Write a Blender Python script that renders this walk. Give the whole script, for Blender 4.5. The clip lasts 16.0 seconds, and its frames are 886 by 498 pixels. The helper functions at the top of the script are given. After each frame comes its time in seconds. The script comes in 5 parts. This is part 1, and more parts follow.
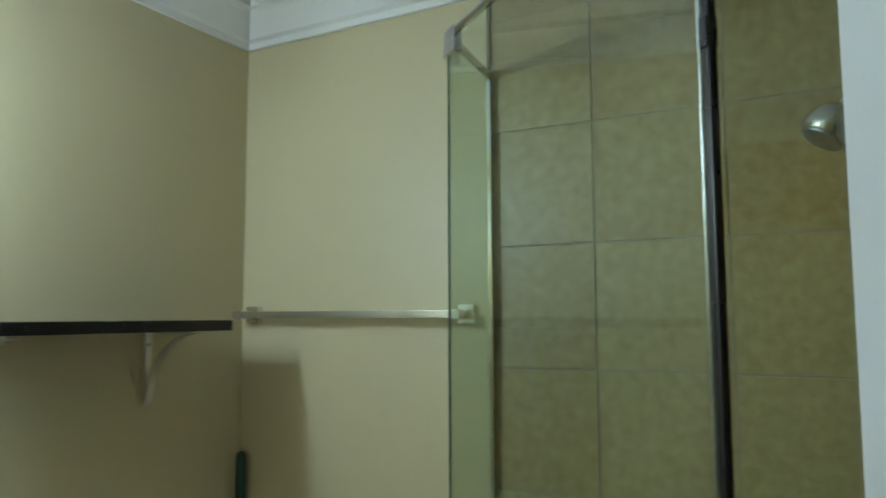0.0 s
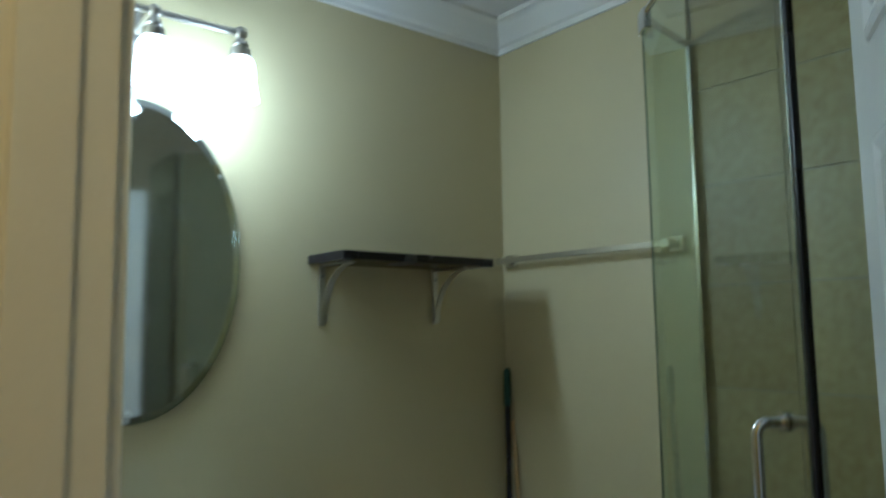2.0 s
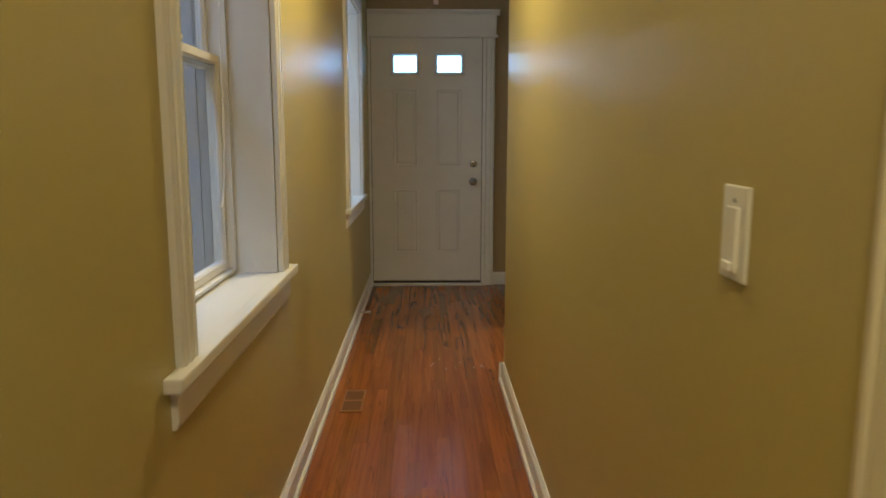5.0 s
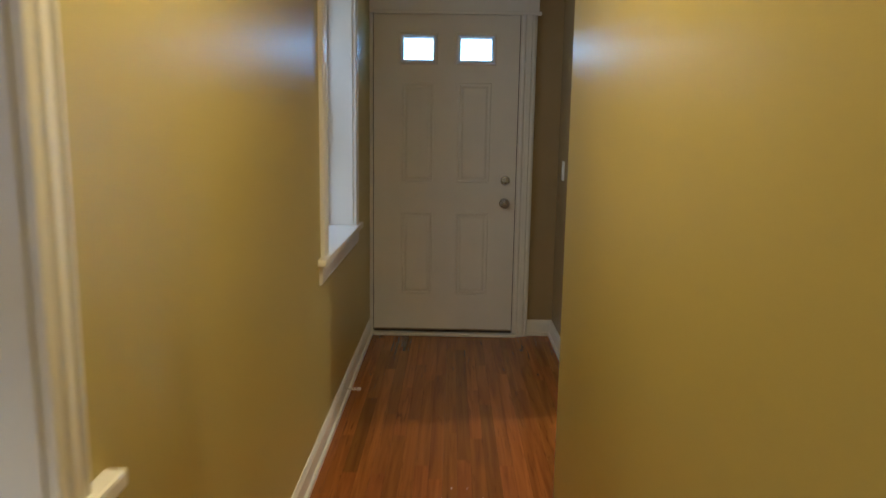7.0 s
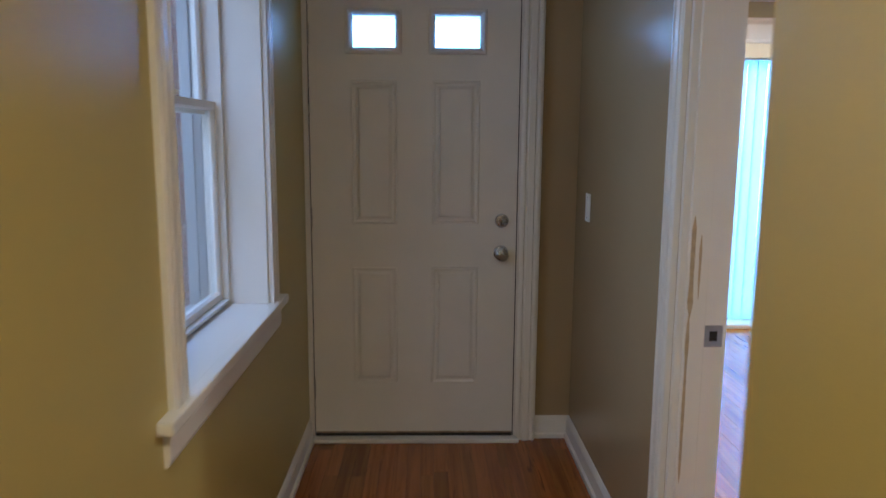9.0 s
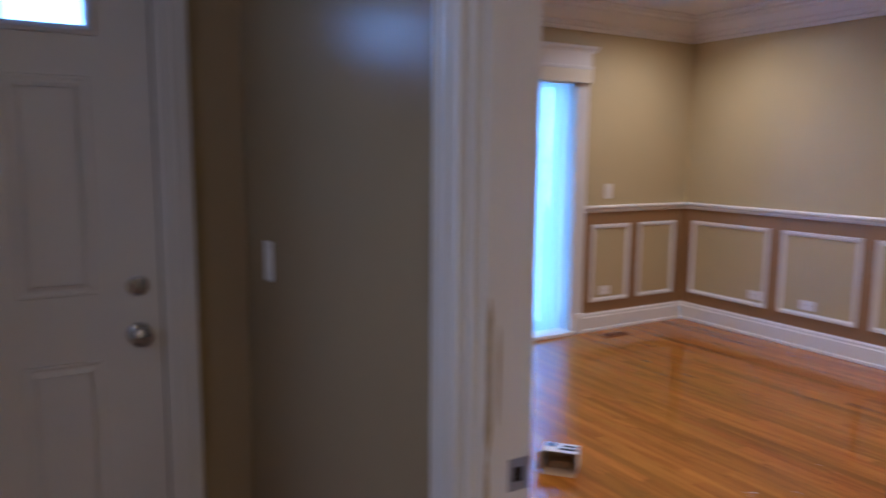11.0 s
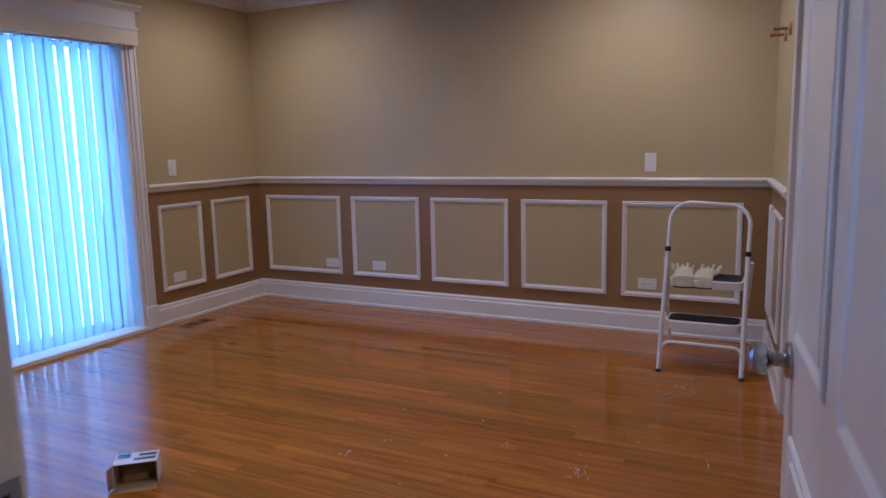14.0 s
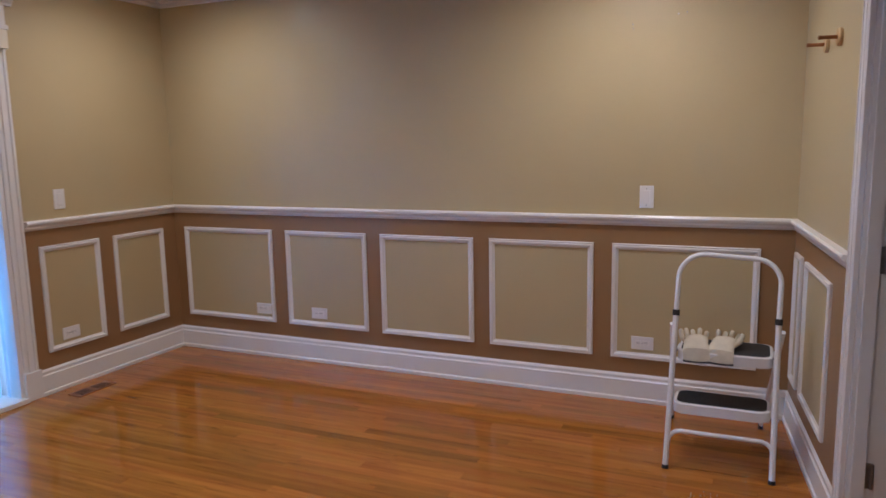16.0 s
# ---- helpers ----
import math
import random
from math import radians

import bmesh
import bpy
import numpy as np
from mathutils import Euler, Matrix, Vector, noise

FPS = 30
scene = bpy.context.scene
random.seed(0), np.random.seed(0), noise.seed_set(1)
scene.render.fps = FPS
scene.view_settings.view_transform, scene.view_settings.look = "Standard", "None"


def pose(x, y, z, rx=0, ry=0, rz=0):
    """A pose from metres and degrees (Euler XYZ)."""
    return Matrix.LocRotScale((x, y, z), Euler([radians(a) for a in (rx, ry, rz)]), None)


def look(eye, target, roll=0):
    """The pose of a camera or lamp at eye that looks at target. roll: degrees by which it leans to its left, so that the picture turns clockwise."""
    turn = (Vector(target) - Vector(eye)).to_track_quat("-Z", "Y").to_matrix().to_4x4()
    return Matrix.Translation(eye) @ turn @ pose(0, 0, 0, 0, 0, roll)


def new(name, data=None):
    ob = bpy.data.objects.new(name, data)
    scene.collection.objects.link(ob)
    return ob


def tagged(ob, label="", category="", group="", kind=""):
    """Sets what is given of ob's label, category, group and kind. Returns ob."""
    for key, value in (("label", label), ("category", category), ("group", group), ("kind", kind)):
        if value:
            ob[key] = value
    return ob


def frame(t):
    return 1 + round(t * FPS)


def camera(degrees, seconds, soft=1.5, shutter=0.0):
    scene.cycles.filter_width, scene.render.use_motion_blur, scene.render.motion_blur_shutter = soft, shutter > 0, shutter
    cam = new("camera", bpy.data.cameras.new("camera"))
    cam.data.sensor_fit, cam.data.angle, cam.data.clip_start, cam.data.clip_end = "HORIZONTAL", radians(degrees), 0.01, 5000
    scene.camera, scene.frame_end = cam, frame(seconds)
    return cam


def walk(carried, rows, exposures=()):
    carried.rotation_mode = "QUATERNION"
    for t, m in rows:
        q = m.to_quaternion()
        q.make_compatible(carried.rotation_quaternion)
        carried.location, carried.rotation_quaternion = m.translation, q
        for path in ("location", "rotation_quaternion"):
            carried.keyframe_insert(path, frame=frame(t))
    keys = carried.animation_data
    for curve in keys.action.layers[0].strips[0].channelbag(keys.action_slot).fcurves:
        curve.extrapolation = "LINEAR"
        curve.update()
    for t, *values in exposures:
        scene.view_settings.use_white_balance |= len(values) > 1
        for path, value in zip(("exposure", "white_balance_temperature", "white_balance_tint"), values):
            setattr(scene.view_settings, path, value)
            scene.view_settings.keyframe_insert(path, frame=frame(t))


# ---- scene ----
cam = camera(63.2, 16.0, soft=1.5, shutter=0.6)
PATH = [
    (0, (1.263, -5.876, 1.593), (3.011, -4.922, 1.778), -0.2),
    (0.5, (1.196, -5.92, 1.607), (2.847, -4.807, 1.802), -0.5),
    (1, (1.026, -6.036, 1.538), (2.573, -4.786, 1.751), -0.5),
    (1.5, (0.981, -6.154, 1.464), (2.415, -4.778, 1.692), -0.6),
    (2, (0.958, -6.283, 1.363), (2.222, -4.747, 1.571), -0.8),
    (2.5, (0.864, -6.43, 1.244), (1.937, -4.747, 1.378), -0.3),
    (3, (0.702, -6.613, 1.234), (1.601, -4.827, 1.19), -0.1),
    (3.5, (0.626, -6.622, 1.224), (1.288, -4.741, 1.063), 0.0),
    (4, (0.617, -6.455, 1.225), (1.008, -4.508, 0.987), 0.4),
    (4.2, (0.608, -6.395, 1.229), (0.87, -4.43, 0.97), 0.6),
    (6.3, (0.699, -5.189, 1.345), (0.665, -3.218, 1.004), 0.2),
    (6.5, (0.683, -5.041, 1.353), (0.655, -3.07, 1.014), 0.8),
    (7, (0.691, -4.639, 1.358), (0.669, -2.667, 1.026), 0.9),
    (7.5, (0.75, -4.237, 1.343), (0.727, -2.262, 1.025), 0.7),
    (8, (0.761, -3.884, 1.33), (0.74, -1.909, 1.019), 0.7),
    (8.2, (0.74, -3.728, 1.351), (0.729, -1.753, 1.041), 0.5),
    (10.3, (0.683, -2.522, 1.41), (1.174, -0.603, 1.136), 1.2),
    (10.5, (0.713, -2.425, 1.413), (1.352, -0.549, 1.147), 0.8),
    (11, (0.736, -2.295, 1.435), (1.747, -0.59, 1.167), 0.5),
    (11.5, (0.87, -2.34, 1.378), (2.295, -0.958, 1.134), -0.6),
    (12, (0.852, -2.273, 1.343), (2.511, -1.183, 1.094), -1.2),
    (12.5, (0.837, -2.224, 1.322), (2.573, -1.264, 1.064), -1.5),
    (13, (0.808, -2.194, 1.28), (2.566, -1.277, 1.019), -1.5),
    (13.5, (0.846, -2.183, 1.25), (2.606, -1.277, 0.968), -1.4),
    (14, (1.007, -2.144, 1.282), (2.769, -1.245, 0.985), -1.3),
    (14.5, (1.164, -2.054, 1.338), (2.936, -1.179, 1.032), -1.3),
    (15, (1.385, -1.963, 1.365), (3.161, -1.095, 1.064), -1.1),
    (15.5, (1.595, -1.87, 1.398), (3.393, -1.045, 1.101), -1.0),
    (16, (1.851, -1.778, 1.428), (3.66, -0.978, 1.131), -1.1),
]
walk(cam, [(t, look(eye, target, roll)) for t, eye, target, roll in PATH],
     exposures=[(0, 0.12, 5450, 6), (1.2, -0.05, 5300, 6), (2, -0.38, 5150, 6), (2.6, -0.30, 5200, 6), (3.4, 0.15, 5300, 5), (4.2, 0.55, 5450, 6), (6.3, 0.48, 5950, 10),
                (7, 0.46, 5900, 10), (8.2, 0.62, 5300, 15), (9.4, 0.4, 5000, 19), (10.3, 0.25, 4800, 26), (11, -0.12, 4950, 31), (12, -0.25, 4950, 31),
                (13.5, -0.3, 4850, 29), (14.3, -0.7, 4800, 35), (15, -0.65, 4800, 36), (15.5, -0.45, 4900, 30), (16, -0.2, 4950, 27)])

# ---- world, sun and large lights ----
world = bpy.data.worlds.new("sky")
scene.world = world
world.use_nodes = True
wt = world.node_tree
sky = wt.nodes.new("ShaderNodeTexSky")
sky.sky_type, sky.sun_disc = "NISHITA", False
sky.sun_elevation, sky.sun_rotation = radians(48), radians(170)
wt.nodes["Background"].inputs["Strength"].default_value = 0.28
wt.links.new(sky.outputs[0], wt.nodes["Background"].inputs[0])


def lamp(name, kind, m, energy, color, **kw):
    data = bpy.data.lights.new(name, kind)
    data.energy, data.color = energy, color
    for key, value in kw.items():
        if key == "size":
            data.size = value
        elif key == "size_y":
            data.shape, data.size_y = "RECTANGLE", value
        elif key == "radius":
            data.shadow_soft_size = value
        elif key == "angle":
            data.angle = radians(value)
        elif key == "cone":
            data.spot_size, data.spot_blend = radians(value), 0.9
    ob = new(name, data)
    ob.matrix_world = m
    return ob


WARM, COOL = (1.0, 0.79, 0.43), (0.75, 0.93, 1.0)
lamp("sun", "SUN", look((0, -8, 12), (0, 0, 0)), 2.0, (1.0, 0.94, 0.86), angle=2)
lamp("slider_daylight", "AREA", look((3.55, 2.30, 1.07), (3.55, 0, 0.9)), 80, (0.40, 0.72, 1.0), size=1.8, size_y=2.1)
lamp("door_daylight", "AREA", look((0.64, 0.13, 1.81), (0.64, -1, 1.75)), 2.0, (0.26, 0.56, 1.0), size=0.62, size_y=0.2)
lamp("side_yard_sky", "AREA", look((-0.85, -3.4, 3.6), (-0.85, -3.4, 0)), 55, (0.50, 0.68, 1.0), size=0.8, size_y=7.0)
lamp("window_daylight", "AREA", look((-0.3, -1.22, 1.5), (1, -1.22, 1.3)), 3.2, (0.72, 0.88, 1.0), size=0.8, size_y=1.1)
# the pair at x 2.7 is unseen, added to light the room's near half
for lx, ly, watts in ((4.97, -1.12, 72), (4.97, 1.27, 52), (2.7, -1.12, 72), (2.7, 1.15, 72)):
    lamp("downlight_lamp", "SPOT", look((lx, ly, 2.50), (lx, ly, 0)), watts, (1.0, 0.84, 0.58), radius=0.06, cone=165)
for ly, watts in ((-3.4, 26), (-6.3, 17)):
    lamp("hall_lamp", "SPOT", look((0.6, ly, 2.40), (0.6, ly, 0)), watts * 1.7, WARM, radius=0.09, cone=176)
for lx in (1.29, 1.525, 1.76):
    lamp("vanity_lamp", "POINT", pose(lx, -4.43, 2.035), 4.3, COOL, radius=0.04)

# ---- materials ----


def mat(name, base, rough=0.5, vary=0.08, scale=6.0, bump=0.05, bscale=120.0, metal=0.0, spec=0.5, coat=0.0, hue=None):
    """A surface with broad tonal drift, fine grain in colour and roughness, and a fine relief."""
    m = bpy.data.materials.new(name)
    m.use_nodes = True
    nt, n = m.node_tree, m.node_tree.nodes
    b = n["Principled BSDF"]
    geo = n.new("ShaderNodeNewGeometry")
    big = n.new("ShaderNodeTexNoise")
    big.inputs["Scale"].default_value, big.inputs["Detail"].default_value = scale, 4
    small = n.new("ShaderNodeTexNoise")
    small.inputs["Scale"].default_value, small.inputs["Detail"].default_value = bscale, 3
    for t in (big, small):
        nt.links.new(geo.outputs["Position"], t.inputs["Vector"])
    mix = n.new("ShaderNodeMix")
    mix.data_type = "RGBA"
    dark = tuple(c * (1 - vary * 2.2) for c in base)
    light = tuple(min(1, c * (1 + vary * 1.6)) for c in (hue or base))
    mix.inputs[6].default_value, mix.inputs[7].default_value = (*dark, 1), (*light, 1)
    add = n.new("ShaderNodeMath")
    add.operation = "MULTIPLY_ADD"
    nt.links.new(small.outputs["Fac"], add.inputs[0])
    add.inputs[1].default_value = 0.3
    nt.links.new(big.outputs["Fac"], add.inputs[2])
    sub = n.new("ShaderNodeMath")
    sub.operation = "SUBTRACT"
    nt.links.new(add.outputs[0], sub.inputs[0])
    sub.inputs[1].default_value = 0.15
    nt.links.new(sub.outputs[0], mix.inputs[0])
    nt.links.new(mix.outputs[2], b.inputs["Base Color"])
    rr = n.new("ShaderNodeMapRange")
    rr.inputs[3].default_value, rr.inputs[4].default_value = max(0.02, rough - 0.06), min(1, rough + 0.08)
    nt.links.new(big.outputs["Fac"], rr.inputs[0])
    nt.links.new(rr.outputs[0], b.inputs["Roughness"])
    b.inputs["Metallic"].default_value, b.inputs["Specular IOR Level"].default_value = metal, spec
    b.inputs["Coat Weight"].default_value = coat
    if bump:
        bp = n.new("ShaderNodeBump")
        bp.inputs["Strength"].default_value, bp.inputs["Distance"].default_value = bump, 0.004
        nt.links.new(small.outputs["Fac"], bp.inputs["Height"])
        nt.links.new(bp.outputs[0], b.inputs["Normal"])
    return m


def oak_mat(name, a, c, rough):
    """Strip flooring: tone by board, grain drawn out along the boards, dark mineral streaks, worn varnish."""
    m = bpy.data.materials.new(name)
    m.use_nodes = True
    nt, n = m.node_tree, m.node_tree.nodes
    b = n["Principled BSDF"]
    geo, info = n.new("ShaderNodeNewGeometry"), n.new("ShaderNodeObjectInfo")
    off = n.new("ShaderNodeVectorMath")
    off.operation = "SCALE"
    off.inputs[0].default_value = (3.0, 17.0, 5.0)
    nt.links.new(info.outputs["Random"], off.inputs["Scale"])
    addv = n.new("ShaderNodeVectorMath")
    nt.links.new(geo.outputs["Position"], addv.inputs[0])
    nt.links.new(off.outputs[0], addv.inputs[1])

    def stretched(scale, detail, distort):
        mp, t = n.new("ShaderNodeMapping"), n.new("ShaderNodeTexNoise")
        mp.inputs["Scale"].default_value = scale
        nt.links.new(addv.outputs[0], mp.inputs["Vector"])
        t.inputs["Scale"].default_value, t.inputs["Detail"].default_value, t.inputs["Distortion"].default_value = 1.0, detail, distort
        nt.links.new(mp.outputs[0], t.inputs["Vector"])
        return t.outputs["Fac"]

    def maths(op, x, y, z=None):
        q = n.new("ShaderNodeMath")
        q.operation = op
        for i, v in enumerate((x, y, z)):
            if v is None:
                continue
            if isinstance(v, (int, float)):
                q.inputs[i].default_value = v
            else:
                nt.links.new(v, q.inputs[i])
        return q.outputs[0]

    grain, pores, streak = stretched((34, 1.3, 1), 5, 0.9), stretched((230, 7, 1), 3, 0.0), stretched((46, 3.2, 1), 4, 1.6)
    wear = n.new("ShaderNodeTexNoise")
    wear.inputs["Scale"].default_value, wear.inputs["Detail"].default_value = 2.2, 6
    nt.links.new(geo.outputs["Position"], wear.inputs["Vector"])
    ramp = n.new("ShaderNodeValToRGB")
    ramp.color_ramp.elements[0].position, ramp.color_ramp.elements[0].color = 0.30, (*(v * 0.84 for v in a), 1)
    ramp.color_ramp.elements[1].position, ramp.color_ramp.elements[1].color = 0.66, (*c, 1)
    nt.links.new(maths("MULTIPLY_ADD", pores, 0.07, maths("SUBTRACT", grain, 0.035)), ramp.inputs[0])
    tone = n.new("ShaderNodeHueSaturation")
    nt.links.new(ramp.outputs[0], tone.inputs["Color"])
    # boards differ in tone; a second spread, squared, makes a few of them plainly darker
    second = maths("FRACT", maths("MULTIPLY", info.outputs["Random"], 7.31), 0)
    nt.links.new(maths("SUBTRACT", maths("MULTIPLY_ADD", info.outputs["Random"], 0.30, 0.90), maths("MULTIPLY", maths("POWER", second, 4.0), 0.30)), tone.inputs["Value"])
    nt.links.new(maths("MULTIPLY_ADD", second, 0.008, 0.497), tone.inputs["Hue"])
    dark = n.new("ShaderNodeMix")
    dark.data_type = "RGBA"
    dark.inputs[7].default_value = (*(v * 0.40 for v in a), 1)
    mr = n.new("ShaderNodeMapRange")
    mr.inputs[1].default_value, mr.inputs[2].default_value, mr.inputs[3].default_value, mr.inputs[4].default_value = 0.60, 0.74, 0.0, 0.85
    nt.links.new(streak, mr.inputs[0])
    nt.links.new(mr.outputs[0], dark.inputs[0])
    nt.links.new(tone.outputs[0], dark.inputs[6])
    nt.links.new(dark.outputs[2], b.inputs["Base Color"])
    rr = n.new("ShaderNodeMapRange")
    rr.inputs[3].default_value, rr.inputs[4].default_value = rough - 0.04, rough + 0.06
    nt.links.new(wear.outputs["Fac"], rr.inputs[0])
    nt.links.new(rr.outputs[0], b.inputs["Roughness"])
    b.inputs["Specular IOR Level"].default_value = 0.5
    bp = n.new("ShaderNodeBump")
    bp.inputs["Strength"].default_value, bp.inputs["Distance"].default_value = 0.04, 0.002
    nt.links.new(pores, bp.inputs["Height"])
    nt.links.new(bp.outputs[0], b.inputs["Normal"])
    return m


def tile_mat(name):
    """Honed travertine: cloudy, veined and pitted, each tile with its own tone."""
    m = bpy.data.materials.new(name)
    m.use_nodes = True
    nt, n = m.node_tree, m.node_tree.nodes
    b = n["Principled BSDF"]
    geo, info = n.new("ShaderNodeNewGeometry"), n.new("ShaderNodeObjectInfo")
    off = n.new("ShaderNodeVectorMath")
    off.operation = "SCALE"
    off.inputs[0].default_value = (31.0, 57.0, 23.0)
    nt.links.new(info.outputs["Random"], off.inputs["Scale"])
    addv = n.new("ShaderNodeVectorMath")
    nt.links.new(geo.outputs["Position"], addv.inputs[0])
    nt.links.new(off.outputs[0], addv.inputs[1])
    cloud, fine = n.new("ShaderNodeTexNoise"), n.new("ShaderNodeTexNoise")
    cloud.inputs["Scale"].default_value, cloud.inputs["Detail"].default_value, cloud.inputs["Distortion"].default_value = 38, 12, 0.35
    fine.inputs["Scale"].default_value, fine.inputs["Detail"].default_value = 160, 5
    for t in (cloud, fine):
        nt.links.new(addv.outputs[0], t.inputs["Vector"])
    ramp = n.new("ShaderNodeValToRGB")
    ramp.color_ramp.elements[0].position, ramp.color_ramp.elements[0].color = 0.22, (0.27, 0.185, 0.062, 1)
    ramp.color_ramp.elements[1].position, ramp.color_ramp.elements[1].color = 0.80, (0.40, 0.315, 0.145, 1)
    e = ramp.color_ramp.elements.new(0.5)
    e.color = (0.33, 0.25, 0.105, 1)
    s = n.new("ShaderNodeMath")
    s.operation = "MULTIPLY_ADD"
    nt.links.new(info.outputs["Random"], s.inputs[0])
    s.inputs[1].default_value = 0.26
    nt.links.new(cloud.outputs["Fac"], s.inputs[2])
    s2 = n.new("ShaderNodeMath")
    s2.operation = "MULTIPLY_ADD"
    nt.links.new(fine.outputs["Fac"], s2.inputs[0])
    s2.inputs[1].default_value = 0.34
    nt.links.new(s.outputs[0], s2.inputs[2])
    s3 = n.new("ShaderNodeMath")
    s3.operation = "SUBTRACT"
    nt.links.new(s2.outputs[0], s3.inputs[0])
    s3.inputs[1].default_value = 0.30
    nt.links.new(s3.outputs[0], ramp.inputs[0])
    nt.links.new(ramp.outputs[0], b.inputs["Base Color"])
    b.inputs["Roughness"].default_value = 0.42
    bp = n.new("ShaderNodeBump")
    bp.inputs["Strength"].default_value, bp.inputs["Distance"].default_value = 0.25, 0.003
    nt.links.new(cloud.outputs["Fac"], bp.inputs["Height"])
    nt.links.new(bp.outputs[0], b.inputs["Normal"])
    return m


def glass_mat(name, tint=(1, 1, 1), rough=0.0):
    m = bpy.data.materials.new(name)
    m.use_nodes = True
    nt, n = m.node_tree, m.node_tree.nodes
    n.remove(n["Principled BSDF"])
    gl = n.new("ShaderNodeBsdfGlass")
    gl.inputs["Color"].default_value = (*tint, 1)
    gl.inputs["Roughness"].default_value, gl.inputs["IOR"].default_value = rough, 1.45
    nt.links.new(gl.outputs[0], n["Material Output"].inputs[0])
    return m


def glow_mat(name, color, strength, base=(0.8, 0.8, 0.8)):
    m = mat(name, base, 0.4, 0.02, bump=0)
    b = m.node_tree.nodes["Principled BSDF"]
    b.inputs["Emission Color"].default_value, b.inputs["Emission Strength"].default_value = (*color, 1), strength
    return m


def blind_mat(name):
    """Thin vinyl that lets half of the light through."""
    m = mat(name, (0.74, 0.78, 0.80), 0.5, 0.03, bscale=300)
    nt, n = m.node_tree, m.node_tree.nodes
    tl, mx = n.new("ShaderNodeBsdfTranslucent"), n.new("ShaderNodeMixShader")
    tl.inputs[0].default_value = (0.38, 0.60, 0.76, 1)
    mx.inputs[0].default_value = 0.55
    nt.links.new(n["Principled BSDF"].outputs[0], mx.inputs[1])
    nt.links.new(tl.outputs[0], mx.inputs[2])
    nt.links.new(mx.outputs[0], n["Material Output"].inputs[0])
    return m


HALL = mat("hall_paint", (0.46, 0.38, 0.125), 0.34, 0.05, 1.6, 0.10, 260)
# the hall's paint again, the entry's dimmer light put into its colour
HALL_DIM = mat("hall_paint_shaded", (0.36, 0.27, 0.15), 0.23, 0.05, 1.6, 0.10, 260)
BATH = mat("bath_paint", (0.54, 0.465, 0.275), 0.42, 0.04, 1.5, 0.12, 300)
TAN = mat("tan_paint", (0.48, 0.388, 0.203), 0.38, 0.05, 1.4, 0.12, 280)
BROWN = mat("brown_paint", (0.28, 0.160, 0.062), 0.40, 0.06, 2.0, 0.12, 280)
WHITE = mat("white_trim_paint", (0.74, 0.72, 0.68), 0.30, 0.03, 3.0, 0.06, 200)
CREAM = mat("cream_casing_paint", (0.72, 0.66, 0.50), 0.32, 0.05, 4.0, 0.08, 200)
DOORW = mat("door_paint", (0.72, 0.69, 0.64), 0.36, 0.04, 5.0, 0.08, 160)
LEAFW = mat("gloss_white_paint", (0.74, 0.75, 0.76), 0.22, 0.03, 4.0, 0.06, 200)
CEIL = mat("ceiling_paint", (0.70, 0.68, 0.66), 0.8, 0.03, 2.0, 0.15, 300)
OAK = oak_mat("oak_strip_floor", (0.31, 0.098, 0.009), (0.43, 0.160, 0.015), 0.12)
OAKH = oak_mat("dark_oak_strip_floor", (0.25, 0.072, 0.013), (0.33, 0.110, 0.021), 0.22)
JOINT = mat("floor_joint", (0.13, 0.045, 0.012), 0.7, 0.1)
TILE = tile_mat("travertine_tile")
BATHF = mat("pale_bounce_floor", (0.52, 0.46, 0.34), 0.4, 0.08, 5, 0.1, 150)
GROUT = mat("grout", (0.30, 0.25, 0.16), 0.9, 0.1, 20, 0.3, 400)
CHROME = mat("chrome", (0.75, 0.75, 0.76), 0.12, 0.03, bump=0, metal=1.0)
NICKEL = mat("brushed_nickel", (0.55, 0.53, 0.50), 0.30, 0.06, 20, 0.05, 500, metal=1.0)
BRASS = mat("brass", (0.55, 0.38, 0.14), 0.30, 0.1, 30, 0.05, 300, metal=1.0)
KNOBM = mat("satin_steel_knob", (0.42, 0.42, 0.43), 0.26, 0.06, 20, 0.05, 500, metal=1.0)
BRONZE = mat("dark_bronze", (0.05, 0.05, 0.06), 0.38, 0.1, 30, 0.05, 300, metal=1.0)
STEEL = mat("dull_steel", (0.32, 0.32, 0.33), 0.4, 0.12, 40, 0.05, 300, metal=1.0)
BLACK = mat("black_lacquer", (0.012, 0.010, 0.014), 0.25, 0.1, bump=0.03)
RUBBER = mat("black_rubber", (0.02, 0.02, 0.022), 0.75, 0.15, 30, 0.4, 500)
GREEN = mat("green_grip", (0.01, 0.06, 0.04), 0.5, 0.1)
PORC = mat("white_porcelain", (0.86, 0.87, 0.86), 0.10, 0.01, bump=0, coat=0.4)
SEATM = mat("toilet_seat_plastic", (0.74, 0.74, 0.68), 0.22, 0.02, bump=0)
PLAST = mat("white_plastic", (0.78, 0.77, 0.74), 0.35, 0.02, bump=0.02)
DARK = mat("dark_slot", (0.015, 0.013, 0.012), 0.8, 0.1)
GLASS = glass_mat("clear_glass", (0.97, 0.99, 0.98))
SHGLASS = glass_mat("green_shower_glass", (0.95, 0.99, 0.955))
GEDGE = mat("glass_edge", (0.02, 0.07, 0.05), 0.15, 0.1, bump=0)
MIRROR = mat("mirror_silver", (0.82, 0.86, 0.84), 0.03, 0.01, bump=0, metal=1.0)
SHADE = glow_mat("lit_glass_shade", (0.84, 0.95, 1.0), 9.0)
